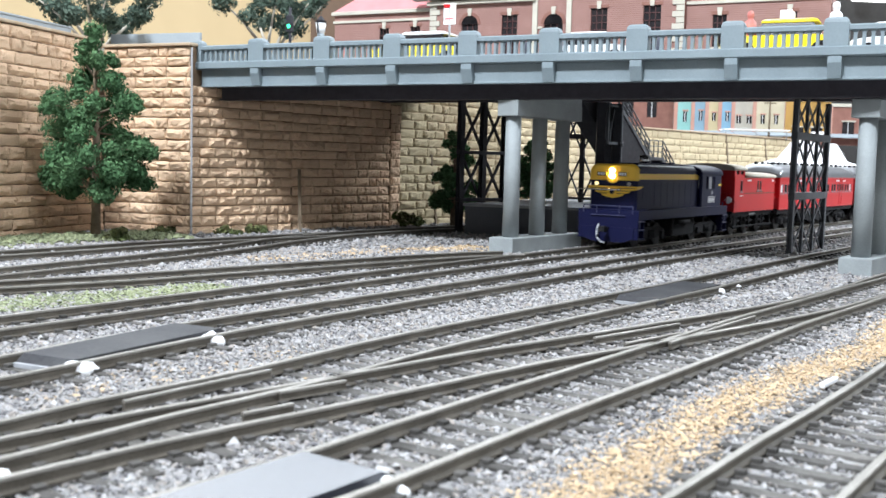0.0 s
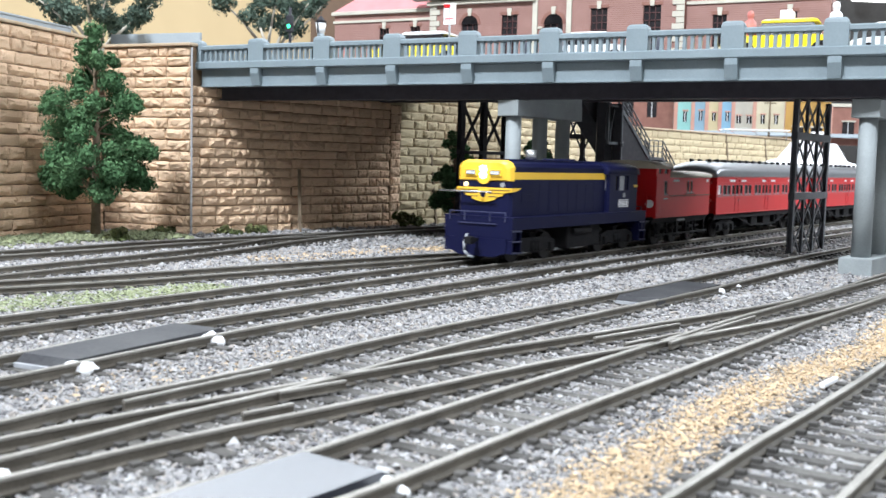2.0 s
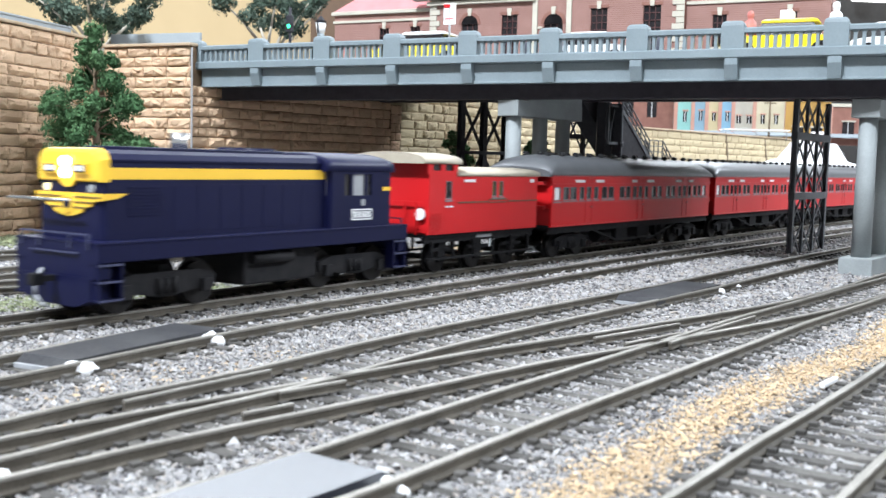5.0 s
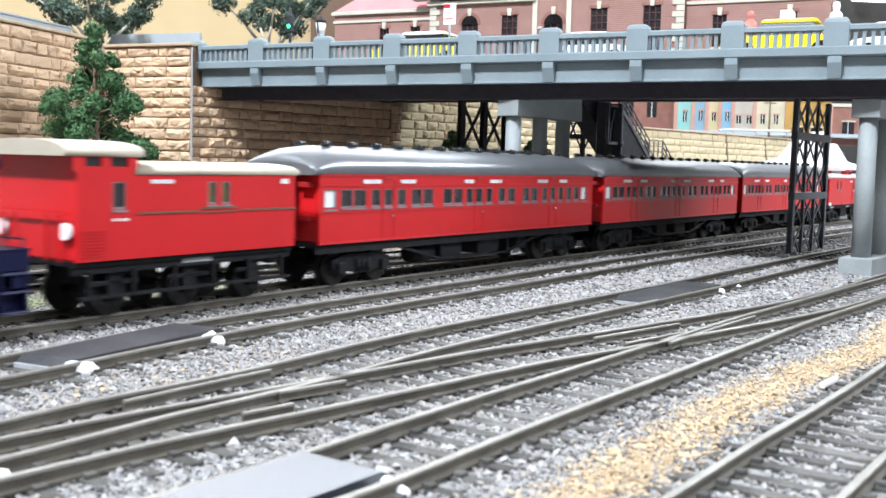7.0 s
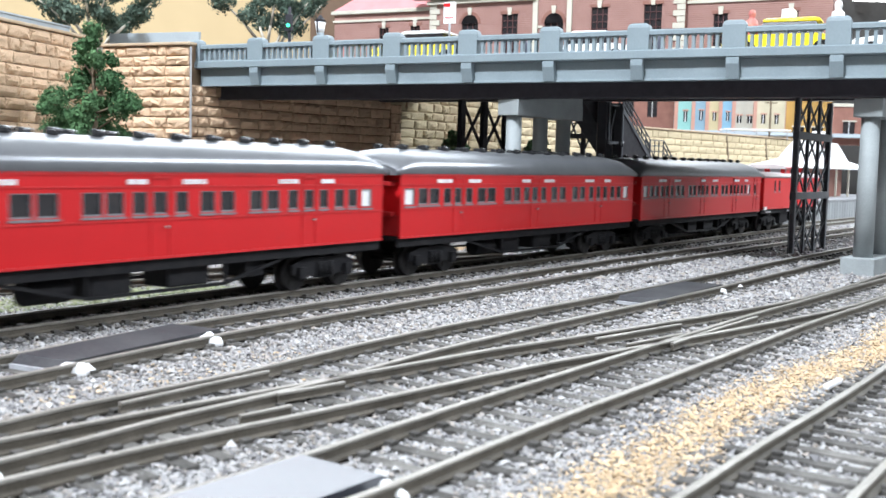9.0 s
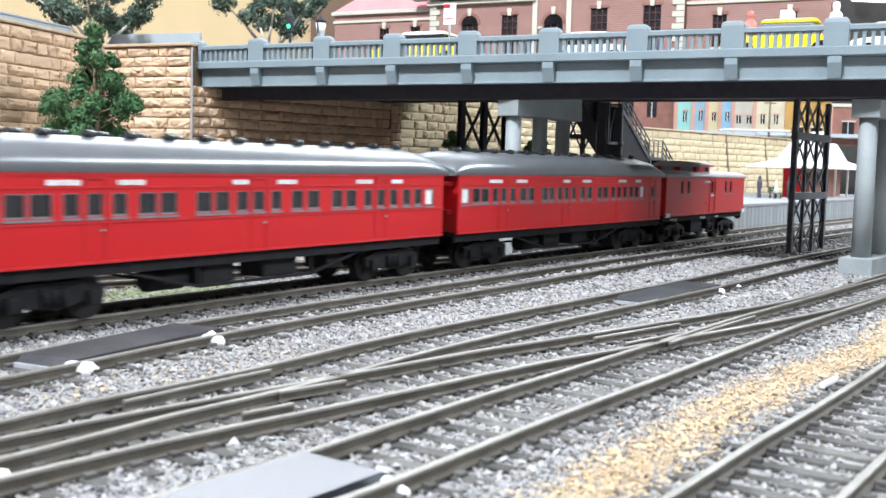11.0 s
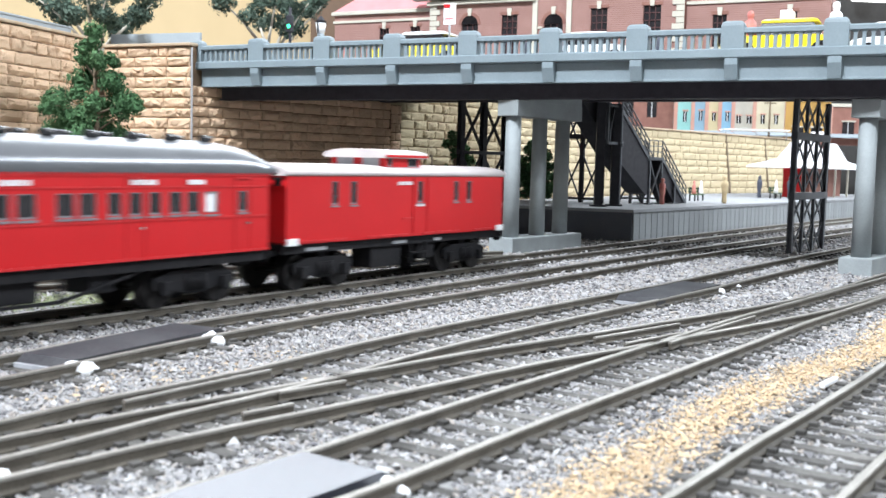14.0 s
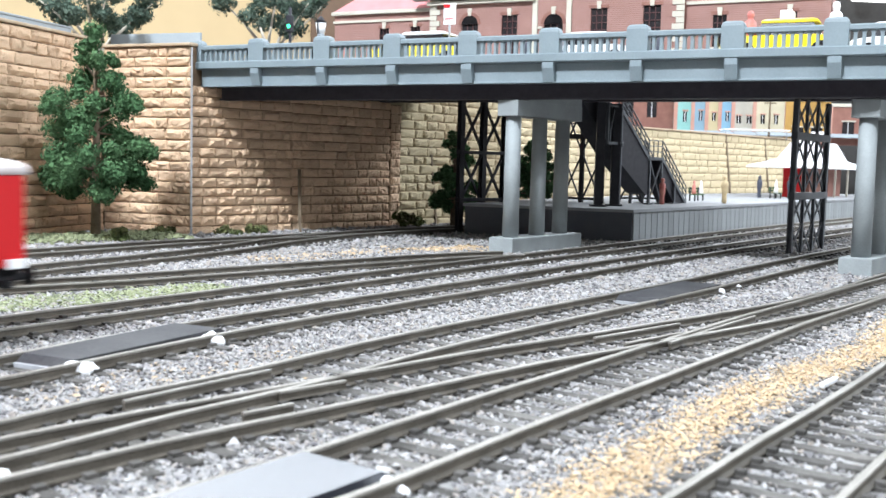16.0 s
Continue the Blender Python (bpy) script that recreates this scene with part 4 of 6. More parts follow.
    outline = half + [(-y, z) for y, z in half[:0:-1]]
    loft(bm, [[(x, y, z) for y, z in outline] for x in (-57.0, -56.1)], True, False)
    for s in (-1, 1):
        loft(bm, [[(x, y, z) for x, z in ((-57, 29.5), (-49.5, 29.5), (-52.6, 28.3), (-57, 27.8))] for y in sorted((s * 12.4, s * 12.9))], True, False)
    rod(bm, (-57.3, 0, 26.9), (-56.2, 0, 26.9), 2.5, None, 18)
    emblem = part("wing_emblem", bm, M_YELLOW, veh, "yellow winged emblem on the nose")
    for s in (-1, 1):
        for k, (ya, yb, z) in enumerate(((2.6, 12.2, 28.4), (2.5, 9.2, 27.1), (2.4, 6.2, 25.8))):
            part("feather_line", B((-57.2, min(s * ya, s * yb), z), (-56.95, max(s * ya, s * yb), z + 0.28)), M_BROWN, emblem)
    part("emblem_shield", rod(bmesh.new(), (-57.5, 0, 26.9), (-57.2, 0, 26.9), 1.3, None, 14), M_BLUE, emblem)
    # cab
    for s in (-1, 1):
        y = s * 14.6
        holes = [(30, 33, 28.0, 34.6), (34.2, 40.2, 28.0, 34.6), (41.2, 43.4, 28.0, 34.6)]
        cs = part("cab_side", holed(bmesh.new(), 24, 53, 18, 36, holes, min(y, y - s), 1.0), M_BLUE, veh)
        for h in holes:
            pane(veh, *h, y, M_GREYTRIM if h[0] == 34.2 else M_GLASS, sill=False, name="cab_window")
        bm = bmesh.new()
        box(bm, (33.5, min(y, y + s * 0.15), 20.4), (43.5, max(y, y + s * 0.15), 20.8))
        box(bm, (33.5, min(y, y + s * 0.15), 23.4), (43.5, max(y, y + s * 0.15), 23.8))
        box(bm, (33.5, min(y, y + s * 0.15), 20.8), (33.9, max(y, y + s * 0.15), 23.4))
        box(bm, (43.1, min(y, y + s * 0.15), 20.8), (43.5, max(y, y + s * 0.15), 23.4))
        for k in range(4):
            box(bm, (34.6 + k * 2.1, min(y, y + s * 0.15), 21.1), (36.0 + k * 2.1, max(y, y + s * 0.15), 23.1))
        part("number_panel", bm, M_WHITE, cs, "white framed number panel, digits as bars")
        part("round_badge", rod(bmesh.new(), (39, y, 25.8), (39, y + s * 0.2, 25.8), 1.1, None, 14), M_GREYTRIM, cs)
        part("rear_stripe", B((49, min(y, y + s * 0.15), 29.4), (53, max(y, y + s * 0.15), 30.6)), M_YELLOW, cs)
    for x in (23.4, 52):
        part("cab_end", holed_x(x), M_BLUE, veh)
        for s in (-1, 1):
            part("cab_end_window", B((x + 0.3, min(s * 8.2, s * 13), 28.2), (x + 0.7, max(s * 8.2, s * 13), 35)), M_GREYTRIM, veh)
    bm = bmesh.new()
    rings = []
    for x, k in ((21.5, 0.9), (24, 1), (52, 1), (55, 0.88)):
        rings.append([(x, -15 * math.cos(math.pi * i / 12), 35.6 + 5.4 * k * math.sin(math.pi * i / 12) ** 0.6) for i in range(13)] + [(x, 14.4, 35.2), (x, -14.4, 35.2)])
    part("cab_roof", loft(bm, rings, True, True), M_BLUE, veh)
    # ends, steps, rails
    for e, xe in ((-1, x0), (1, x1)):
        bm = bmesh.new()
        box(bm, (min(xe, xe - e * 4), -15.5, 9.5), (max(xe, xe - e * 4), 15.5, 14), 0.3)
        loft(bm, [[(xe + e * 0.2, y, 2.6 + k), (xe - e * 5, y, 2.6 + k), (xe - e * 5, y, 9.8), (xe + e * 0.2, y, 9.8)] for y, k in ((-13.5, 2.0), (-8, 0), (8, 0), (13.5, 2.0))], True, False)
        part("pilot", bm, M_BLUE, veh)
        for s in (-1, 1):
            bm = bmesh.new()
            for z in (4.2, 8.6, 12.6):
                box(bm, (min(xe, xe - e * 7), min(s * 12.5, s * 16), z), (max(xe, xe - e * 7), max(s * 12.5, s * 16), z + 0.5))
            box(bm, (min(xe - e * 6.6, xe - e * 7.2), min(s * 12.6, s * 15.8), 4.2), (max(xe - e * 6.6, xe - e * 7.2), max(s * 12.6, s * 15.8), 14))
            box(bm, (min(xe - e * 0.3, xe - e * 0.9), min(s * 12.6, s * 15.8), 4.2), (max(xe - e * 0.3, xe - e * 0.9), max(s * 12.6, s * 15.8), 14))
            part("steps", bm, M_BLUE, veh)
            # thin paler strips paint the glint along the step edges
            tr = bmesh.new()
            for z in (4.2, 8.6, 12.6):
                box(tr, (min(xe, xe - e * 7), min(s * 15.9, s * 16.2), z), (max(xe, xe - e * 7), max(s * 15.9, s * 16.2), z + 0.55))
            part("step_edge", tr, M_GLINTBLUE, veh)
        bm = bmesh.new()
        bar(bm, (xe + e * 0.5, -13, 20), (xe + e * 0.5, 13, 20), 0.4)
        for y in (-13, -6, 6, 13):
            bar(bm, (xe + e * 0.5, y, 16.5), (xe + e * 0.5, y, 20), 0.4)
        bar(bm, (xe + e * 0.6, -9, 15.5), (xe + e * 0.6, 9, 15.5), 0.35)
        # handrail colour carries its highlight
        part("end_handrail", bm, M_GLINTBLUE, veh)
        coupler(veh, xe, e)
        bm = bmesh.new()
        pts = [(xe + e * 0.6, 4.5, 11), (xe + e * 2.4, 4.6, 8), (xe + e * 2.6, 4.4, 4.5), (xe + e * 2.2, 2.6, 2.6), (xe + e * 2.0, 0.5, 2.2)]
        for a, b in zip(pts, pts[1:]):
            rod(bm, a, b, 0.5, None, 8)
        part("brake_hose", bm, M_GREYTRIM, veh, "grey looped brake hose")
    part("front_bar", rod(bmesh.new(), (-60.6, -6, 27.8), (-60.6, 19, 27.8), 0.35, None, 8), M_CHROME, veh, "thin bright bar across the nose")
    part("bar_stay", bar(bmesh.new(), (-60.6, 0, 27.8), (-57, 0, 27.8), 0.6), M_FRAME, veh)
    part("fuel_tank", B((-10, -12.5, 3.6), (20, 12.5, 13.4), 0.8), M_FRAME, veh)
    part("air_tank", rod(bmesh.new(), (-8, -13.4, 11), (8, -13.4, 11), 1.5, None, 14), M_FRAME, veh)
    bogie(veh, -37, 13, 5.6)
    bogie(veh, 38, 13, 5.6)
    return veh


def holed_x(x):
    """A cab end wall across the vehicle."""
    bm = bmesh.new()
    box(bm, (x, -14, 18), (x + 0.9, 14, 27.8))
    box(bm, (x, -14, 35), (x + 0.9, 14, 38))
    for a, b in ((-14, -13), (-8.2, 8.2), (13, 14)):
        box(bm, (x, a, 27.8), (x + 0.9, b, 35))
    return bm


LOCO = locomotive()
VAN_1 = van_front("short red guards van with raised lookout and sandy roof")
COACH = coach("long red wooden passenger carriage with silver-grey roof")
VAN_2 = van_rear("red bogie guards van with cupola and white roof")
COACH_2 = copy_thing(COACH, Matrix())
COACH_3 = coach("long red wooden passenger carriage with end door", 0.917, True)

# ---- platform and what stands on it ----
PE = Vector((104, 563))
PDIR = Vector((math.cos(radians(53.3)), math.sin(radians(53.3))))


def build_platform():
    pf = thing("platform", P3(PE.x, PE.y, 0, 53.3), "grey station platform with panelled edge and dark end wall", "platform")
    bm = bmesh.new()
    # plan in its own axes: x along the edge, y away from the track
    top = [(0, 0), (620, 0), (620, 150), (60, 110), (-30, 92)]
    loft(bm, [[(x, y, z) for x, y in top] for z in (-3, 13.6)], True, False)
    part("platform_core", bm, M_PLATDARK, pf, "dark blue-grey end wall")
    bm = bmesh.new()
    grown = [(-1.2, -1.6), (620, -1.6), (620, 151), (60, 111), (-31, 93)]
    loft(bm, [[(x, y, z) for x, y in grown] for z in (13.6, 15.3)], True, False)
    part("platform_top", bm, M_PLAT, pf, "pale grey asphalt surface")
    panel = mesh_of("edge_panel", B((0.25, -0.9, -2.5), (7.3, 0.05, 13.3), 0.25), M_PLATEDGE)
    for i in range(60):
        again("edge_panel", panel, pf, P3(i * 7.6 + 1, 0, 0))
    return pf


build_platform()


def lattice(name, m, label, a, b, z0, z1, legs, bays, wide=2.2, thin=1.0, mat_=None, bands=(), first_low=None, category="trestle", depth=0.0):
    """An upright lattice frame between plan points a and b: legs, crossed braces and cross bands."""
    mat_ = mat_ or M_BLACK
    d = Vector(b) - Vector(a)
    L = d.length
    ob = thing(name, P3(*a, 0, math.degrees(math.atan2(d.y, d.x))), label, category, "lattice frames below the bridge")
    for layer in ((0.0,) if not depth else (0.0, depth)):
        for i in range(legs):
            x = L * i / (legs - 1)
            lo = first_low if first_low is not None and i == 0 else z0
            w = wide if i in (0, legs - 1) or legs < 4 else wide * 0.6
            bm = bmesh.new()
            h, t, k = w / 2, 0.35, w / 2 - 0.5
            ring = [(-h, -h), (h, -h), (h, -k), (t, -k), (t, k), (h, k), (h, h), (-h, h), (-h, k), (-t, k), (-t, -k), (-h, -k)]
            loft(bm, [[(x + u_, layer + v_, z) for u_, v_ in ring] for z in (lo, z1)], True, False)
            part("leg", bm, mat_, ob)
        for i in range(legs - 1):
            xa, xb = L * i / (legs - 1), L * (i + 1) / (legs - 1)
            h = (z1 - z0) / bays
            for k in range(bays):
                for s in (0, 1):
                    p, q = (xa, layer + 0.5 * s, z0 + k * h), (xb, layer + 0.5 * s, z0 + (k + 1) * h)
                    if s:
                        p, q = (xb, p[1], p[2]), (xa, q[1], q[2])
                    part("brace", bar(bmesh.new(), p, q, thin * 0.6, thin), mat_, ob)
        for za, zb in bands:
            part("band", B((-wide / 2, layer - wide / 2 - 0.3, za), (L + wide / 2, layer + wide / 2 + 0.3, zb), 0.15), mat_, ob)
    return ob


lattice("lattice_tower", None, "dark grey steel lattice tower standing between the tracks", (173, 507), (204, 548), -3, 75, 4, 5, 2.6, 1.1, M_TOWER, ((24.6, 28.2), (54.6, 58.2)), category="tower")
lattice("lattice_trestle", None, "black lattice trestle beside the platform end", (9, 601), (36, 626), 15.2, 76, 3, 2, 3.4, 1.6, M_BLACK, ((16, 18), (44, 46)), -3)
lattice("lattice_trestle", None, "black lattice trestle standing on the platform", (76, 664), (100, 650), 15.2, 78, 3, 2, 2.6, 1.4, M_BLACK, ((17, 18.6), (56, 59)))
lattice("lattice_trestle", None, "black lattice trestle standing on the platform", (118, 690), (150, 700), 15.2, 44, 3, 1, 2.0, 1.2, M_BLACK, ((17, 18.4), (38, 40)))
for x, y in ((90, 596), (101.5, 610)):
    po = thing("steel_post", P3(x, y, 0), "dark steel post on a flat foot plate", "post", "posts of the footbridge stair")
    part("shaft", B((-2.4, -2.0, 15.2), (2.4, 2.0, 76), 0.2), M_BLACK, po)
    part("foot_plate", B((-4.6, -4, 15.2), (4.6, 4, 16.4), 0.2), M_BLACK, po)
gate = thing("steel_gate_frame", P3(95, 600.5, 0, 50), "thin grey steel hanging frame below the deck", "frame")
for a, b, w in (((0, 0, 52), (0, 0, 76), 1.1), ((15.4, 0, 15.4), (15.4, 0, 76), 1.3), ((0, 0, 52.6), (15.4, 0, 52.6), 1.5), ((0, 0, 74.4), (15.4, 0, 74.4), 1.1), ((2.5, 0, 60), (6.5, 0, 72), 0.7), ((2.5, 0, 60), (2.5, 0, 53), 0.7), ((15.4, 0, 69), (10.5, 0, 74), 0.8)):
    part("bar", bar(bmesh.new(), a, b, w), M_TOWER, gate)
part("collar", rod(bmesh.new(), (15.4, 0, 50.4), (15.4, 0, 53.6), 1.3, 1.6, 10), M_TOWER, gate)


def build_stair():
    """Upper flight from the deck to a landing, lower flight down to the platform; x runs along the stair."""
    st = thing("footbridge_stair", P3(131.4, 650.3, 0, 49.9), "black steel footbridge stair with landing and handrails", "stair")
    W = 13.0
    bm = bmesh.new()
    loft(bm, [[(x, y, z) for x, z in ((-84, 75.8), (-43.5, 76.2), (-4, 44.2), (-4, 21.5), (-8, 22.5), (-41.5, 42.6))] for y in (0, W)], True, False)
    part("enclosed_soffit", bm, M_BLACK, st, "black boarded underside of the upper flight")
    bm = bmesh.new()
    loft(bm, [[(x, y, z) for x, z in ((14, 43.6), (48, 15.2), (33, 15.2), (14, 33))] for y in (0.4, W - 0.4)], True, False)
    part("lower_soffit", bm, M_BLACK, st, "black boarded underside of the lower flight")
    flights = [((-43.5, 77.2), (-4, 45.4)), ((14, 45.4), (49, 15.8))]
    for (xa, za), (xb, zb) in flights:
        for y in (0, W):
            bm = bmesh.new()
            loft(bm, [[(xa, y + k, za - 2.4), (xb, y + k, zb - 2.4), (xb, y + k, zb + 0.6), (xa, y + k, za + 0.6)] for k in (-0.6, 0.6)], True, False)
            part("stringer", bm, M_TOWER, st)
            bm = bmesh.new()
            n = 7
            for i in range(n + 1):
                x, z = xa + (xb - xa) * i / n, za + (zb - za) * i / n
                bar(bm, (x, y, z), (x, y, z + 10.6), 0.5)
            for h in (3.6, 7.1, 10.6):
                bar(bm, (xa, y, za + h), (xb, y, zb + h), 0.6)
            part("handrail", bm, M_TOWER, st)
        n = int(abs(za - zb) / 2.2)
        tread = mesh_of("tread", B((-1.4, 0.7, -0.3), (1.4, W - 0.7, 0.3)), M_TOWER)
        for i in range(n):
            again("tread", tread, st, P3(xa + (xb - xa) * (i + 0.5) / n, 0, za + (zb - za) * (i + 0.5) / n))
    part("landing", B((-4, -0.8, 43.4), (14, W + 0.8, 45.4), 0.2), M_TOWER, st)
    for y in (0, W):
        bm = bmesh.new()
        for x in (-3.4, 2.2, 7.8, 13.4):
            bar(bm, (x, y, 45), (x, y, 56), 0.5)
        for h in (48.8, 52.4, 56):
            bar(bm, (-4, y, h), (14, y, h), 0.6)
        part("landing_rail", bm, M_TOWER, st)
        bm = bmesh.new()
        for x in (-2.5, 13.2):
            bar(bm, (x, y, 15.2), (x, y, 44), 1.5)
        bar(bm, (-2.5, y, 17), (13.2, y, 43), 0.9)
        bar(bm, (13.2, y, 17), (-2.5, y, 43), 0.9)
        part("landing_support", bm, M_TOWER, st)
    for x in (-2.5, 13.2, 30):
        part("foot_plate", B((x - 3, -2, 15.2), (x + 3, 2, 16.2), 0.2), M_TOWER, st)
    part("newel_post", bar(bmesh.new(), (31, -0.6, 15.2), (31, -0.6, 29), 1.3), M_TOWER, st)
    return st


build_stair()


def shelter():
    sh = thing("station_shelter", P3(316, 905, 15.3, 53), "red timber station shelter with wide white hipped roof", "shelter")
    part("wall", holed(bmesh.new(), 0, 120, 0, 26, [(14, 24, 3, 22), (40, 50, 10, 22), (70, 80, 3, 22)], 0, 16), M_BRICKDARK, sh)
    part("end_panel", B((-0.6, 0, 0), (0, 16, 26)), M_RED, sh)
    bm = bmesh.new()
    loft(bm, [[(x0, y0, z), (x1, y0, z), (x1, y1, z), (x0, y1, z)] for x0, x1, y0, y1, z in ((-44, 160, -16, 34, 26), (-44, 160, -16, 34, 27.2), (-8, 140, 0, 20, 34), (6, 125, 7, 11, 51))], True, False)
    part("roof", bm, M_WHITE, sh, "bright white hipped roof")
    for x in (-30, 20, 60, 100):
        part("post", bar(bmesh.new(), (x, -12, 0), (x, -12, 26), 1.6), M_CREAM, sh)
    ch = part("chimney", B((70, 4, 45), (80, 14, 60), 0.4), M_BRICKDARK, sh)
    part("chimney_cap", B((69, 3, 58), (81, 15, 61), 0.4), M_WHITE, ch)
    return sh


shelter()


def bench(x, y, rz):
    b = thing("platform_bench", P3(x, y, 15.3, rz), "dark green slatted platform bench", "bench", "benches on the platform")
    for k in range(3):
        part("seat_slat", B((-8, -1.5 + k * 1.6, 4.2), (8, -0.3 + k * 1.6, 4.8)), M_LEAF, b)
    for k in range(2):
        part("back_slat", B((-8, 3.2, 6 + k * 2), (8, 3.8, 7.4 + k * 2)), M_LEAF, b)
    for s in (-6.5, 6.5):
        for y_ in (-1, 3):
            part("leg", bar(bmesh.new(), (s, y_, 0), (s, y_ * 1.0, 4.4 if y_ < 0 else 9.8), 0.9), M_BLACK, b)


bench(186, 748, 50)
bench(281, 862, 50)


def figurine(x, y, z, h, m, seated=False, rz=0.0, name="figurine", label="tiny painted model figure standing on the platform"):
    """A plain turned shape, no features."""
    bm = bmesh.new()
    prof = [(0.10, 0.0), (0.13, 0.08), (0.11, 0.3), (0.15, 0.48), (0.17, 0.66), (0.15, 0.78), (0.07, 0.83), (0.085, 0.87), (0.1, 0.92), (0.07, 0.98), (0.01, 1.0)]
    if seated:
        prof = [(0.2, 0.0), (0.22, 0.2), (0.16, 0.4), (0.15, 0.6), (0.07, 0.66), (0.11, 0.78), (0.08, 0.9), (0.01, 0.95)]
    loft(bm, [[(math.cos(k * math.tau / 10) * r * h * 0.75, math.sin(k * math.tau / 10) * r * h * 0.6, zz * h) for k in range(10)] for r, zz in prof], True, True)
    ob = part(name, bm, m)
    ob.matrix_world = P3(x, y, z, rz)
    return tagged(ob, label, "figurine", "model figures")


M_FIGS = [mat("figure_paint_a", (0.5, 0.22, 0.17), 0.6, (0.42, 0.1, 0.09), 180, 900, 0.0), mat("figure_paint_b", (0.62, 0.48, 0.28), 0.6), mat("figure_paint_c", (0.06, 0.065, 0.09), 0.6), mat("figure_paint_d", (0.75, 0.72, 0.7), 0.6)]
figurine(140, 655, 15.3, 17, M_FIGS[0], label="tiny red painted model figure by the stair")
figurine(194, 706, 15.3, 19, M_FIGS[1], label="tiny tan painted model figure by a bench")
figurine(183, 748, 19.8, 11, M_FIGS[0], True, label="tiny seated red model figure on a bench")
figurine(190, 755, 19.8, 11, M_FIGS[3], True, label="tiny seated pale model figure on a bench")
figurine(268, 868, 15.3, 19, M_FIGS[2], label="tiny dark model figure on the platform")
figurine(279, 858, 19.8, 12, M_FIGS[3], True, label="tiny seated white model figure on a bench")
figurine(291, 860, 15.3, 19, M_FIGS[2], label="tiny dark model figure by the shelter")


# ---- street level: station building, vehicles, street furniture ----
def building_window(bld, x0, x1, z0, z1, y=0.0, arch=False, bars=2):
    w = part("window", B((x0, y + 1.2, z0), (x1, y + 1.6, z1)), M_GLASS, bld)
    fr = bmesh.new()
    for i in range(bars + 2):
        x = x0 + (x1 - x0) * i / (bars + 1)
        box(fr, (x - 0.25, y + 0.6, z0), (x + 0.25, y + 1.3, z1))
    n = max(2, int((z1 - z0) / 4.5))
    for j in range(n + 1):
        z = z0 + (z1 - z0) * j / n
        box(fr, (x0, y + 0.6, z - 0.25), (x1, y + 1.3, z + 0.25))
    part("window_frame", fr, M_OLDRED, w, "dull dark red glazing bars")
    hd = bmesh.new()
    cx, r = (x0 + x1) / 2, (x1 - x0) / 2
    if arch:
        n = 10
        ring = lambda rr, yy: [(cx - rr * math.cos(math.pi * k / n), yy, z1 - 0.3 + rr * math.sin(math.pi * k / n)) for k in range(n + 1)]
        a, b = ring(r, y - 0.5), ring(r + 2.2, y - 0.5)
        a2, b2 = ring(r, y + 0.2), ring(r + 2.2, y + 0.2)
        loft(hd, [[a[k], b[k], b2[k], a2[k]] for k in range(n + 1)], True, False)
        fan_ = bmesh.new()
        v = [fan_.verts.new(Vector((p[0], y - 0.15, p[2])) * MM) for p in ring(r, 0)]
        fan_.faces.new(v)
        bmesh.ops.solidify(fan_, geom=fan_.faces[:], thickness=0.0003)
        part("fanlight", fan_, M_GLASS, w)
    else:
        box(hd, (x0 - 1.2, y - 0.5, z1), (x1 + 1.2, y + 0.3, z1 + 2.0))
    part("lintel", hd, M_BRICKDARK, w, "darker brick head")
    part("keystone", loft(bmesh.new(), [[(cx - 1.2, yy, z1 + (r if arch else 0) - 0.6), (cx + 1.2, yy, z1 + (r if arch else 0) - 0.6), (cx + 1.7, yy, z1 + (r if arch else 0) + 4.5), (cx - 1.7, yy, z1 + (r if arch else 0) + 4.5)] for yy in (y - 1.1, y + 0.3)], True, False), M_CREAM, w, "cream keystone")
    part("sill", B((x0 - 1, y - 0.9, z0 - 1.2), (x1 + 1, y + 0.4, z0), 0.1), M_CREAM, w)


def brick_face(name, x0, x1, z0, z1, holes, y, bld, course=1.35):
    """A brick wall: courses with recessed joints, holes through."""
    core = part(name, holed(bmesh.new(), x0, x1, z0, z1, holes, y + 0.25, 8), M_BRICKDARK, bld)
    bm = bmesh.new()
    z = z0
    while z < z1 - 0.2:
        zz = z + course * 0.8
        cuts = sorted((h[0], h[1]) for h in holes if h[2] < zz and h[3] > z)
        a = x0
        for c0, c1 in cuts + [(x1, x1)]:
            if c0 - a > 0.3:
                box(bm, (a, y, z), (c0, y + 0.4, zz))
            a = max(a, c1)
        z += course
    tagged(part("brick_facing", bm, M_BRICK, core, "pink brick courses"), kind="stuff")
    return core


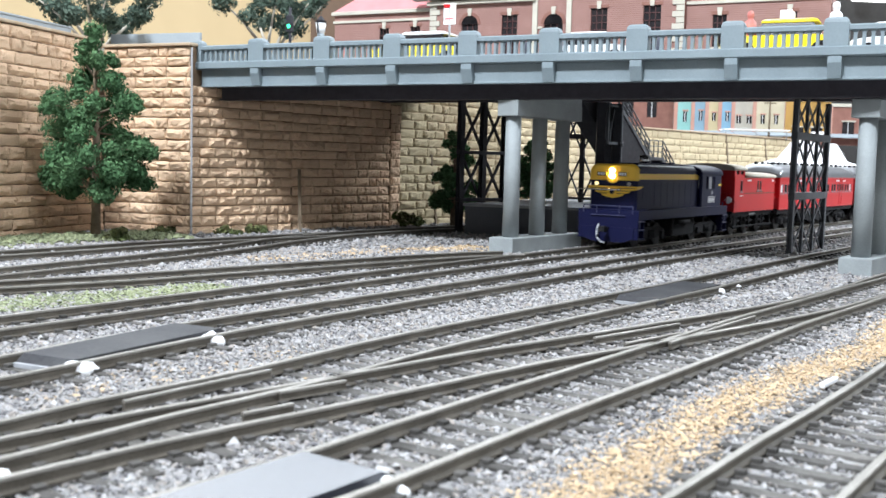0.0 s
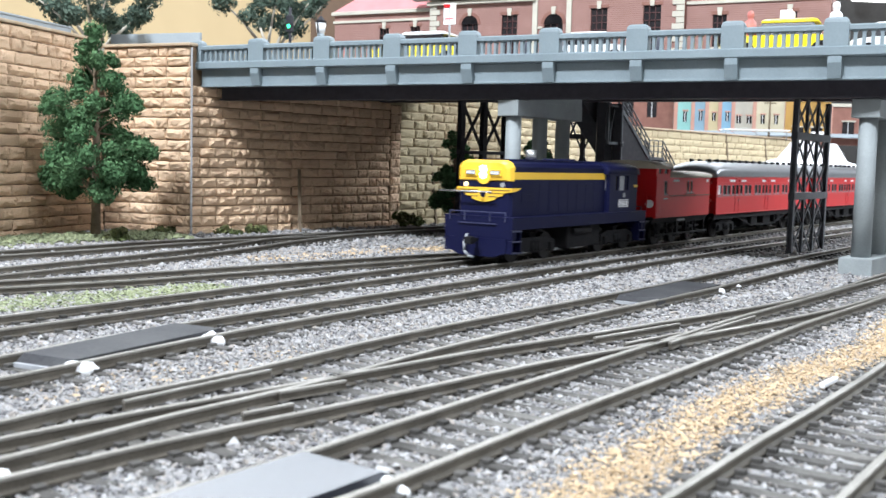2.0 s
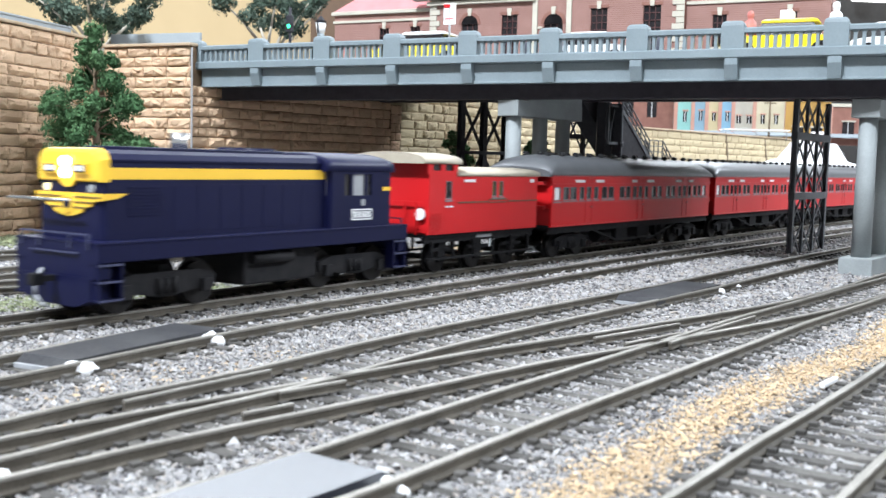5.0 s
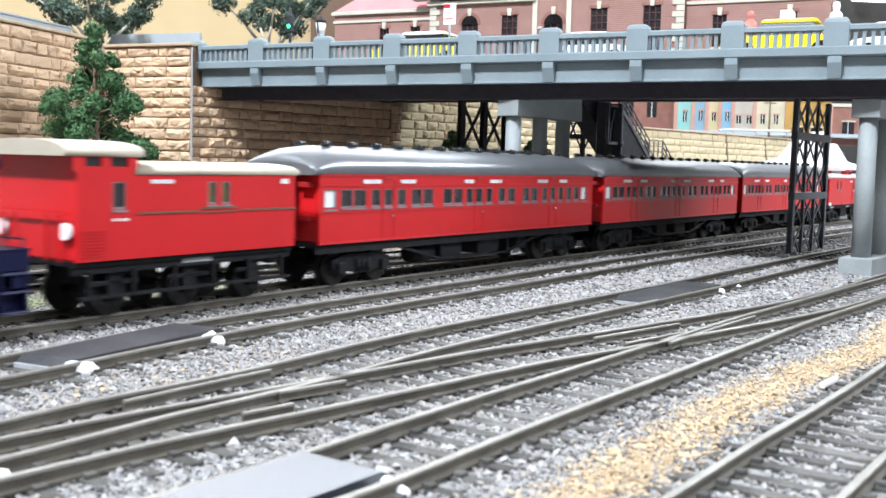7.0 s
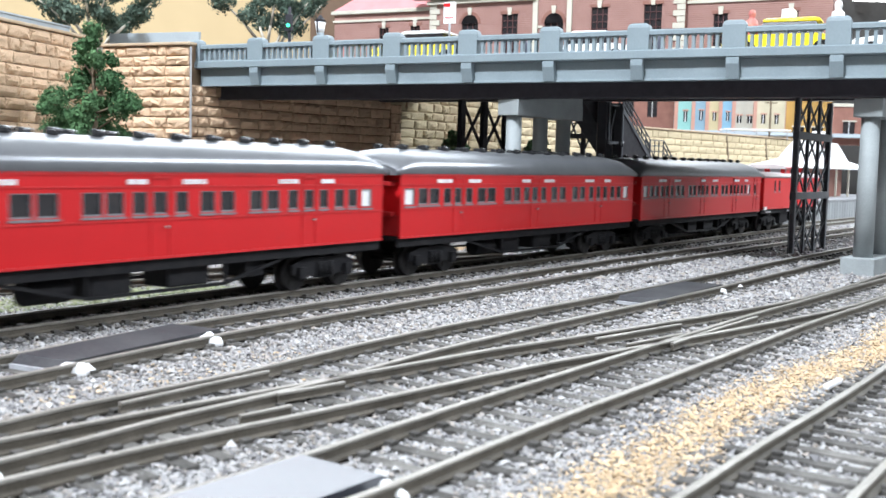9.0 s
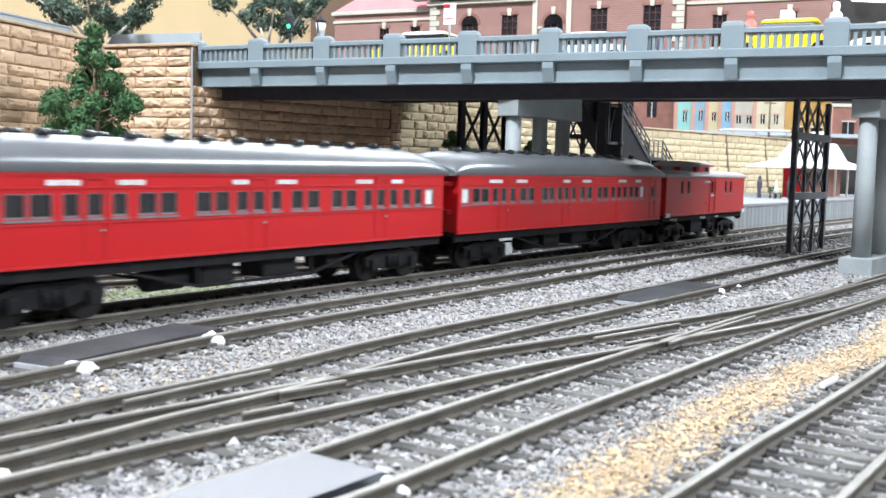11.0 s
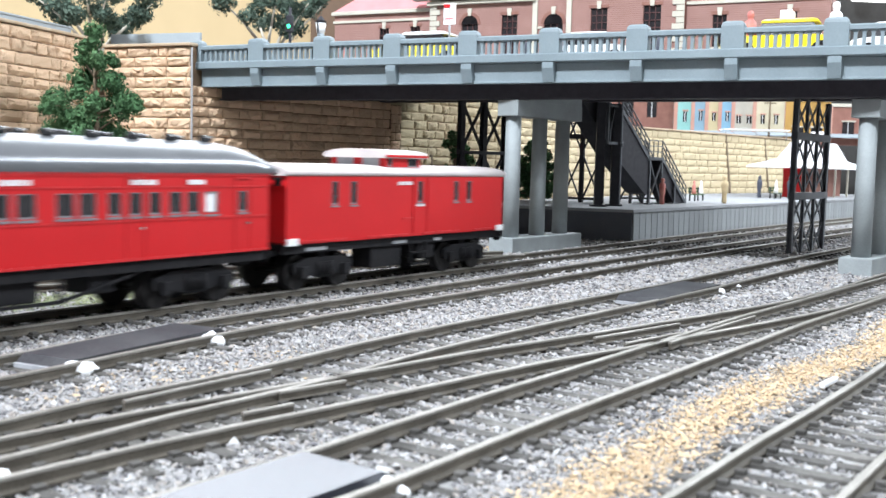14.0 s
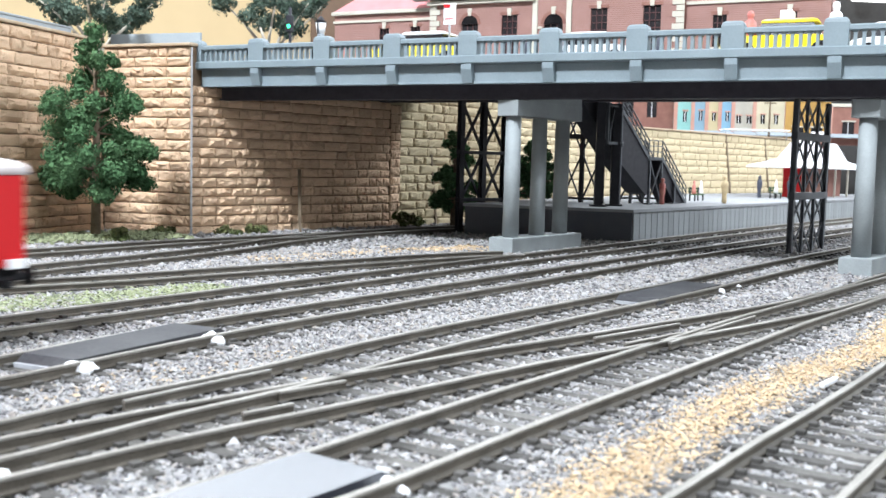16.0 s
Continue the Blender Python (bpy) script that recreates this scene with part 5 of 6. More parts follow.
def station():
    eye = Matrix.Translation((0, 0, 0.0391))
    bld = thing("station_building", eye @ Matrix.Scale(0.853, 4) @ eye.inverted() @ on_bridge(0, 250, 0), "pink brick station building with cream trim and arched windows", "building")
    z0 = 94
    # long low wing
    h1 = [(-72, -64, 122, 138.6), (-45.5, -37.5, 122, 139.2)]
    brick_face("wing_wall", -112, -27, z0, 151, h1, 0, bld)
    for h in h1:
        building_window(bld, *h)
    part("string_course", B((-113, -1.0, 143.4), (-27, 0.2, 145.2), 0.2), M_CREAM, bld)
    part("eaves_cornice", B((-114, -2.4, 149.4), (-27, 0.4, 152), 0.3), M_CREAM, bld)
    bm = bmesh.new()
    loft(bm, [[(-112, -2, 152), (-27, -2, 152), (-27, 27, 152), (-112, 27, 152)], [(-88, 18, 172), (-27, 18, 172), (-27, 26, 172), (-88, 26, 172)]], True, False)
    part("wing_roof", bm, M_PINK, bld, "pink pitched roof")
    # main block
    h2 = [(30, 42, 112, 144), (96, 107.6, 112, 146), (132.4, 144.4, 112, 146.4)]
    ha = [(-1.5, 11.5, 112, 138.6), (62, 76, 112, 136.8)]
    brick_face("main_wall", -27, 160, z0, 176, h2 + ha, -4, bld)
    for h in h2:
        building_window(bld, *h, -4)
    for h in ha:
        building_window(bld, *h, -4, True)
    for x in (55.5, 80.5):
        part("pilaster", B((x - 1.8, -5.4, z0), (x + 1.8, -3.8, 176), 0.2), M_CREAM, bld)
    part("impost_band", B((57, -4.8, 133.4), (61, -3.9, 135), 0.1), M_CREAM, bld)
    part("main_cornice", B((-29, -7, 152.6), (56, -3.8, 155.2), 0.4), M_CREAM, bld)
    part("main_cornice", B((80, -7, 154.8), (162, -3.8, 157.2), 0.4), M_CREAM, bld)
    part("gutter", B((-40, -10, 156.4), (40, -3, 158.6), 0.4), M_SLATE, bld)
    q = mesh_of("quoin", B((0, -5.0, 0), (5.4, -3.8, 3.6), 0.15), M_CREAM)
    q2 = mesh_of("quoin", B((0, -5.0, 0), (8.0, -3.8, 3.6), 0.15), M_CREAM)
    for i in range(22):
        again("quoin", q2 if i % 2 else q, bld, P3(-27, 0, z0 + i * 4))
        again("quoin", q2 if i % 2 else q, bld, P3(160 - (8.0 if i % 2 else 5.4), 0, z0 + i * 4))
    # right wing
    h3 = [(177.5, 186.5, 118, 139), (221, 230, 118, 139)]
    brick_face("wing_wall", 160, 250, z0, 160, h3, 0, bld)
    for h in h3:
        building_window(bld, *h)
    part("string_course", B((160, -1.2, 146.0), (250, 0.2, 148), 0.2), M_CREAM, bld)
    part("side_wall", B((242, 0.5, z0), (250, 26, 160)), M_BRICK, bld)
    part("back_core", B((-105, 8.5, z0), (242, 26, 150)), M_BRICKDARK, bld)
    return bld


station()
street = part("street", B((-75, 134.5, 83.5), (400, 174, 86)), M_ROAD)
street.matrix_world = on_bridge(0, 0)
tagged(street, "grey asphalt street deck before the station building", "road", kind="structure")
fill = part("embankment", B((-200, -60, -3), (-46, 420, 84)), M_MORTAR)
fill.matrix_world = on_bridge(-30, 60)
tagged(fill, "earth core behind the sandstone retaining walls", "embankment", kind="structure")


def car(s, w, rz, paint, label, taxi=False, L=50.0, size=1.0, top=None):
    c = thing("taxi" if taxi else "car", on_bridge(s, w, 86.0, rz) @ Matrix.Scale(size, 4), label, "taxi" if taxi else "car", "model cars on the bridge")
    h = L / 2
    bm = bmesh.new()
    side = [(-h, 3), (-h, 7.2), (-h + 2, 8.6), (-h * 0.5, 9.6), (h * 0.55, 9.6), (h - 2, 8.4), (h, 6.6), (h, 3)]
    loft(bm, [[(x * k, y, z) for x, z in side] for y, k in ((-9.6, 0.985), (-8.8, 1.0), (8.8, 1.0), (9.6, 0.985))], True, False)
    part("body", bm, paint, c)
    bm = bmesh.new()
    loft(bm, [[(-h * 0.62 * k + 1, -8.6 * k, z), (h * 0.42 * k, -8.6 * k, z), (h * 0.42 * k, 8.6 * k, z), (-h * 0.62 * k + 1, 8.6 * k, z)] for k, z in ((1.0, 9.5), (0.82, 14.6))], True, False)
    part("cabin_glass", bm, M_GLASS, c)
    bm = bmesh.new()
    loft(bm, [[(-h * 0.55 * k, -7.3 * k, z), (h * 0.36 * k, -7.3 * k, z), (h * 0.36 * k, 7.3 * k, z), (-h * 0.55 * k, 7.3 * k, z)] for k, z in ((1.0, 14.4), (0.97, 15.3), (0.82, 16.0))], True, True)
    part("roof", bm, top or paint, c)
    for x in (-h * 0.6, h * 0.58):
        for y in (-8.8, 8.8):
            wh = part("wheel", rod(bmesh.new(), (x, y - 0.9, 3.6), (x, y + 0.9, 3.6), 3.6, None, 16), M_FRAME, c)
            part("hub", rod(bmesh.new(), (x, y - 1.1, 3.6), (x, y + 1.1, 3.6), 1.9, None, 12), M_CHROME, wh)
    if taxi and top is None:
        part("roof_sign", B((-2.6, -4.5, 15.8), (2.0, 4.5, 19.6), 0.5), M_WHITE, c, "white roof sign, no lettering")
    for y in (-6.5, 6.5):
        part("headlight", rod(bmesh.new(), (-h - 0.2, y, 6.2), (-h + 0.6, y, 6.2), 1.2, None, 10), M_CHROME, c)
    return c


car(76, 40, 180, M_TAXI, "yellow model taxi with white roof on the bridge", True, 48, 1.16, M_CARWHITE)
car(166, 42, 0, M_CARWHITE, "white model car on the road bridge", False, 42)
car(253, 40, 180, M_TAXI, "yellow model taxi with white roof sign", True, 46, 1.14)
car(300, 42, 0, M_CARWHITE, "white model car on the road bridge", False, 42)
figurine(*((BR0 + U * 238 + N * 38)), 86, 23, M_FIGS[0], label="tiny red and pale model figure on the bridge footway")
figurine(*((BR0 + U * 275 + N * 22)), 86, 23, M_FIGS[3], label="tiny pale model figure on the bridge footway")
figurine(*((BR0 + U * 126 + N * 50)), 86, 17, M_FIGS[2], label="tiny dark model figure on the bridge footway")
figurine(*((BR0 + U * 195 + N * 46)), 86, 17, M_FIGS[2], label="tiny dark model figure on the bridge footway")
figurine(*((BR0 + U * 20 + N * 50)), 86, 14, M_FIGS[0], label="tiny red model figure on the bridge footway")

sg = thing("tram_stop_sign", on_bridge(94, 30, 86), "white rectangular stop sign with red top on a post", "sign")
part("post", rod(bmesh.new(), (0, 0, 0), (0, 0, 31), 0.6, None, 8), M_GREYTRIM, sg)
pl = part("panel", B((-3.3, -0.5, 21), (3.3, 0.3, 31.5), 0.3), M_WHITE, sg)
part("header", B((-3.0, -0.75, 29.2), (0.5, -0.45, 30.9)), M_RED, pl, "red header block")
part("text_bar", B((-2.4, -0.7, 23.5), (2.4, -0.45, 24.3)), M_PINK, pl)

lp = thing("street_lamp", on_bridge(17, 32, 86), "small pale lantern street lamp on the bridge", "street lamp")
part("post", rod(bmesh.new(), (0, 0, 0), (0, 0, 17), 0.7, 0.5, 8), M_FENCE, lp)
part("lantern", rod(bmesh.new(), (0, 0, 19), (0, 0, 25), 2.2, 3.2, 6), M_WHITE, lp, "white glazed lantern")
part("lantern_base", rod(bmesh.new(), (0, 0, 16.5), (0, 0, 19), 1.0, 2.4, 6), M_FENCE, lp)
part("lantern_cap", rod(bmesh.new(), (0, 0, 25), (0, 0, 28.5), 3.5, 0.5, 6), M_BLACK, lp)
part("cage", loft(bmesh.new(), [[(-0.3, -2.9, 19), (0.3, -2.9, 19), (0.3, -2.5, 19), (-0.3, -2.5, 19)], [(-0.3, -3.5, 25), (0.3, -3.5, 25), (0.3, -3.1, 25), (-0.3, -3.1, 25)]]), M_BLACK, lp)

ts = thing("traffic_signal", on_bridge(-4, 34, 86), "black traffic signal post showing green", "traffic signal")
part("post", rod(bmesh.new(), (0, 0, 0), (0, 0, 34), 0.8, None, 8), M_BLACK, ts)
hd = part("signal_head", B((-1.8, -1.6, 21), (1.8, 0.8, 30), 0.4), M_BLACK, ts)
part("green_light", rod(bmesh.new(), (0.3, -1.6, 24), (0.3, -2.1, 24), 1.0, None, 12), M_GREENLAMP, hd, "lit green lens")


# ---- row of shops beyond the far wall ----
def shop(x0, x1, z0, z1, y, paint, label, wins, trim=None, rz=0.0):
    sh = thing("shop_house", P3(x0, y, 0, rz), label, "building", "row of painted shops")
    w = x1 - x0
    holes = [(a * w, b * w, c, d) for a, b, c, d in wins]
    part("wall", holed(bmesh.new(), 0, w, z0, z1, holes, 0, 30), paint, sh)
    for h in holes:
        wi = part("window", B((h[0], 1.2, h[2]), (h[1], 1.8, h[3])), M_GLASS, sh)
        part("window_frame", B(((h[0] + h[1]) / 2 - 0.3, 0.4, h[2]), ((h[0] + h[1]) / 2 + 0.3, 1.3, h[3])), M_WHITE, wi)
        part("window_hood", B((h[0] - 1.2, -0.9, h[3]), (h[1] + 1.2, 0.3, h[3] + 1.6), 0.2), trim or M_CREAM, wi)
    part("parapet", B((-0.3, -1.4, z1 - 4), (w + 0.3, 0, z1), 0.3), trim or M_CREAM, sh)
    part("pilaster", B((-2.0, -1.0, z0), (2.4, 0, z1 - 4), 0.2), trim or M_SALMON, sh)
    part("awning", loft(bmesh.new(), [[(x, 0, z0 + 12), (x, -14, z0 + 8), (x, -14, z0 + 9), (x, 0, z0 + 13.4)] for x in (0.5, w - 0.5)], True, False), M_FENCE, sh)
    return sh


COL = lambda n, c: mat(n, c, 0.7, None, 60, 900, 0.05)
shop(176, 279, 72, 175, 1260, M_BRICKDARK, "dark brown brick building above the far wall", [(0.1, 0.25, 100, 122), (0.4, 0.52, 100, 122), (0.68, 0.8, 100, 122)])
shop(279, 300, 72, 132, 1250, COL("teal_paint", (0.24, 0.47, 0.44)), "narrow teal painted shop house", [(0.45, 0.68, 95, 108)], M_SALMON)
shop(300, 317, 72, 132, 1250, COL("blue_paint", (0.22, 0.34, 0.42)), "narrow blue painted shop house", [(0.45, 0.72, 97, 109)], M_SALMON)
shop(317, 333, 72, 136, 1250, COL("sand_paint", (0.5, 0.42, 0.25)), "narrow sand-coloured shop house", [(0.42, 0.72, 97, 107)], M_SALMON)
shop(333, 349, 72, 132, 1250, COL("sky_paint", (0.2, 0.37, 0.5)), "narrow bright blue shop house", [(0.45, 0.72, 97, 108)], M_SALMON)
shop(349, 375, 72, 130, 1250, COL("stone_paint", (0.42, 0.39, 0.33)), "grey stone-coloured shop house", [(0.18, 0.4, 95, 104), (0.66, 0.9, 95, 104)], M_SALMON)
shop(375, 412, 72, 132, 1250, COL("butter_paint", (0.52, 0.46, 0.33)), "pale butter-coloured shop house", [(0.22, 0.36, 95, 106), (0.66, 0.8, 95, 106)], M_SALMON)
shop(412, 470, 72, 128, 1255, COL("ochre_paint", (0.42, 0.24, 0.06)), "ochre and brown shop house", [(0.2, 0.45, 80, 92), (0.6, 0.85, 80, 92)])
shop(470, 620, 72, 122, 1255, M_BRICKDARK, "long dark brick shop house", [(0.1, 0.2, 85, 100), (0.4, 0.5, 85, 100)])
terrace = part("terrace", B((-60, 20, -3), (560, 420, 70)), M_MORTAR)
terrace.matrix_world = P3(-30, 655, 0, 47.7)
tagged(terrace, "raised earth terrace behind the far retaining wall", "terrace", kind="structure")
ft = part("footpath", B((-60, 12, 70.2), (560, 300, 71.5)), M_PLAT)
ft.matrix_world = P3(-30, 655, 0, 47.7)
tagged(ft, "pale footpath along the top of the wall", "pavement", kind="structure")
tp = thing("telegraph_pole", P3(372, 1180, 71), "dark wooden telegraph pole with cross arms", "pole")
part("shaft", rod(bmesh.new(), (0, 0, 0), (0, 0, 62), 1.3, 0.9, 10), M_TRUNK, tp)
for z in (44, 50):
    part("cross_arm", B((-7, -0.7, z), (7, 0.7, z + 1.3)), M_TRUNK, tp)
shade = thing("white_awning", P3(292, 1085, 71), "flat white awning on thin posts above the wall", "awning")
part("canopy", B((0, -8, 9), (70, 10, 10.4), 0.3), M_WHITE, shade)
for x in (3, 35, 67):
    part("post", rod(bmesh.new(), (x, -6, 0), (x, -6, 9.2), 0.6, None, 8), M_GREYTRIM, shade)


# ---- trees and weeds ----
def foliage(name, centres, n, size, m, parent, seed):
    """A crown of many small leaf flakes gathered in clumps."""
    g = np.random.default_rng(seed)
    c = np.array(centres, float)
    wts = c[:, 3] ** 2
    i = g.choice(len(c), n, p=wts / wts.sum())
    d = g.normal(size=(n, 3))
    d /= np.linalg.norm(d, axis=1)[:, None]
    r = c[i, 3] * (0.35 + 0.6 * g.random(n) + 0.25 * g.random(n) ** 4)
    ctr = c[i, :3] + d * r[:, None] * np.array([1, 1, 0.8])
    a = g.normal(size=(n, 3))
    a -= d * (a * d).sum(1)[:, None] * 0.6
    a /= np.linalg.norm(a, axis=1)[:, None]
    b = np.cross(d, a) + g.normal(0, 0.4, (n, 3))
    s = size * g.lognormal(0, 0.35, n)[:, None]
    v = np.stack([ctr - a * s, ctr + b * s * 0.6 + d * s * 0.3, ctr + a * s, ctr - b * s * 0.6 + d * s * 0.3], 1)
    return soup(name, (v.reshape(-1, 3) * MM).tolist(), np.arange(4 * n).reshape(-1, 4).tolist(), m, parent)


def conifer(x, y, h, spread, label, seed, n=9000, z=-2.8, flake=1.0):
    g = random.Random(seed)
    t = thing("tree", P3(x, y, z), label, "tree")
    bm = rod(bmesh.new(), (0, 0, 0), (0.6, 0, h * 0.55), 2.4, 1.4, 9)
    rod(bm, (0.6, 0, h * 0.55), (-0.5, 0, h * 0.96), 1.4, 0.3, 7)
    cl = []
    levels = 9
    for k in range(levels):
        f = k / (levels - 1)
        zz = h * (0.27 + 0.7 * f)
        rad = spread * (1 - f) ** 0.6 * (0.65 + 0.55 * g.random()) * (0.75 if k == 0 else 1)
        m = max(1, int(8 * (1 - f)) + 2)
        for j in range(m):
            a = j * math.tau / m + g.random()
            rr = rad * (0.55 + 0.4 * g.random())
            p = (math.cos(a) * rr, math.sin(a) * rr, zz + g.uniform(-6, 6))
            rod(bm, (0, 0, zz - 4), p, 0.7, 0.2, 5)
            cl.append((*p, spread * (0.23 - 0.08 * f) * (0.7 + 0.6 * g.random())))
            if g.random() < 0.6:
                cl.append((p[0] * 1.25, p[1] * 1.25, p[2] - 2, spread * 0.17 * (1 - 0.4 * f)))
    cl.append((0, 0, h * 0.96, spread * 0.12))
    part("trunk", bm, M_TRUNK, t)
    foliage("crown", cl, n, flake, M_LEAF, t, seed)
    return t


conifer(-167, 487, 98, 32, "dark green bushy tree before the sandstone wall", 11, 42000, 0.5, 0.72)
conifer(58, 655, 44, 17, "dark green bush on the platform by the far wall", 12, 12000, 13.5, 0.8)
conifer(6, 636, 62, 18, "dark green bush behind the lattice trestle", 13, 12000, -2.8, 0.8)


def gum(x, y, z, h, spread, label, seed):
    g = random.Random(seed)
    t = thing("tree", P3(x, y, z), label, "tree", "gum trees above the wall")
    bm = bmesh.new()
    cl = []
    for j in range(6):
        a = j * math.tau / 6 + g.random() * 0.6
        p = Vector((0, 0, h * 0.15))
        r = 1.5
        for k in range(4):
            q = p + Vector((math.cos(a) * spread * 0.24, math.sin(a) * spread * 0.24, h * (0.2 - 0.02 * k) * (0.6 + 0.6 * g.random())))
            rod(bm, p, q, r, r * 0.7, 7)
            p, r = q, r * 0.7
            a += g.uniform(-0.5, 0.5)
            if k > 0:
                cl.append((q.x + g.uniform(-4, 4), q.y + g.uniform(-4, 4), q.z + g.uniform(0, 5), spread * 0.2 * (0.7 + 0.6 * g.random())))
    rod(bm, (0, 0, 0), (0, 0, h * 0.2), 2.0, 1.6, 9)
    part("trunk", bm, M_PALEBARK, t, "pale bare gum trunk and limbs")
    foliage("crown", cl, 9000, 0.85, M_GUM, t, seed)
    return t


gum(-196, 575, 84, 52, 34, "grey-green gum tree with pale trunk above the wall", 21)
gum(-108, 625, 86, 62, 36, "grey-green gum tree with pale forked trunk", 22)


def weed(x, y, r, h, label, seed):
    g = random.Random(seed)
    cl = [(g.uniform(-r, r), g.uniform(-r * 0.6, r * 0.6), g.uniform(0.5, h), r * 0.4) for _ in range(9)]
    ob = foliage("weed_clump", cl, 420, 1.0, M_WEED, None, seed)
    ob.matrix_world = P3(x, y, -2.8)
    tagged(ob, label, "weeds", "weeds along the wall foot")


weed(-115, 545, 5.5, 3.5, "dry brown weeds at the foot of the abutment", 31)
weed(-103, 560, 5, 3, "dry brown weeds at the foot of the abutment", 32)
weed(-27, 640, 7, 8, "dark weeds at the foot of the far wall", 33)
weed(-20, 655, 6, 7, "dark weeds at the foot of the far wall", 34)
weed(-158, 485, 7, 5, "green weeds round the tree trunk", 35)
weed(-146, 524, 6, 3.5, "green weeds at the foot of the buttress", 36)
pst = part("lineside_post", B((-0.9, -0.9, -3), (0.9, 0.9, 33), 0.2), M_TRUNK)
pst.matrix_world = pose(-0.082, 0.580, 0, 0, -1.5, 10)
tagged(pst, "weathered thin wooden post by the abutment", "post")
dp = part("drain_pipe", rod(bmesh.new(), (0, 0, -3), (0, 0, 74), 0.8, None, 10), M_TRUNK)
dp.matrix_world = P3(-36.5, 647, 0)
tagged(dp, "rusty brown drain pipe down the abutment corner", "pipe")
for d in (36, 150, 300, 462, 548):
    rib = part("wall_rib", loft(bmesh.new(), [[(d - 0.8, -1.6 + k, z), (d + 0.8, -1.6 + k, z), (d + 0.8, 1.5 + k, z), (d - 0.8, 1.5 + k, z)] for z, k in ((-3, 0), (71, 10))], True, False), M_TRUNK)
    rib.matrix_world = P3(-30, 655, 0, 47.7)
    tagged(rib, "dark vertical joint rib in the far wall", "wall rib", "ribs of the far wall")

# boards along the top of the left wall
fb = thing("parapet_board", P3(-250, 300, 0, 76), "blue-grey painted parapet board above the wall", "parapet")
part("board", B((90, 10, 99), (250, 12, 104), 0.3), M_FENCE, fb)
part("cap", B((90, 9.4, 104), (250, 12.6, 105), 0.2), M_FENCE, fb)
fb2 = thing("parapet_board", P3(-188, 574, 0, -20), "blue-grey painted parapet board above the buttress", "parapet")
part("board", B((0, 0, 84), (58, 2, 105), 0.3), M_FENCE, fb2)

# ---- the room round the layout ----
def room_wall(name, a, b, m, label):
    ob = part(name, B(a, b), m)
    return tagged(ob, label, "wall", kind="structure")


room_wall("wall_north", (-3200, 3000, -900), (3200, 3060, 2000), M_CEIL, "plain pale far wall of the club room")
room_wall("wall_south", (-3200, -2560, -900), (3200, -2500, 2000), M_CEIL, "plain pale wall of the club room")
room_wall("wall_west", (-3260, -2560, -900), (-3200, 3060, 2000), M_CEIL, "plain pale wall of the club room")
room_wall("wall_east", (3200, -2560, -900), (3260, 3060, 2000), M_CEIL, "plain pale wall of the club room")
tagged(part("ceiling", B((-3260, -2560, 2000), (3260, 3060, 2060)), M_CEIL), "plain pale ceiling", "ceiling", kind="structure")
tagged(part("floor", B((-3260, -2560, -960), (3260, 3060, -900)), M_BROWN), "brown room floor below the layout", "floor", kind="structure")
bd = thing("backdrop_board", P3(0, 1150, 0), "cream painted backdrop board behind the layout", "backdrop")
part("panel", B((-640, 0, -3), (-70, 12, 285)), M_WALL, bd)
part("edge_post", B((-660, -8, -3), (-585, 0, 285), 2), M_BROWN, bd, "dark brown timber edge")
cb = thing("brown_cabinet", P3(-150, 1120, 0), "dark brown timber cabinet behind the station", "cabinet")
part("carcass", B((0, 0, -3), (180, 26, 290), 2), M_BROWN, cb)
part("door", B((6, -1.5, 0), (88, 0, 282), 0.5), M_BROWN, cb)
part("door", B((92, -1.5, 0), (174, 0, 282), 0.5), M_BROWN, cb)
# added black box with door panels; keeps the upper right background dark
dk = thing("dark_cabinet", P3(500, 1420, 0), "tall added black panel behind the shops, standing in for the dark room", "cabinet")
part("carcass", B((0, 0, -3), (320, 30, 420), 2), M_DARKROOM, dk)
part("door", B((6, -2, 0), (157, 0, 412), 0.6), M_DARKROOM, dk)
part("door", B((163, -2, 0), (314, 0, 412), 0.6), M_DARKROOM, dk)
tl = thing("tube_lamp", P3(572, 1385, 0), "lit white fluorescent tube fitting in the dark room", "lamp")
part("diffuser", B((-30, -14, 268), (34, 14, 284), 4), M_TUBE, tl, "glowing white diffuser")
part("housing", B((-33, -16, 284), (37, 16, 291), 2), M_GREYTRIM, tl)
for x in (-20, 24):
    part("hanger", rod(bmesh.new(), (x, 0, 291), (x, 0, 2000), 1.5, None, 8), M_GREYTRIM, tl)

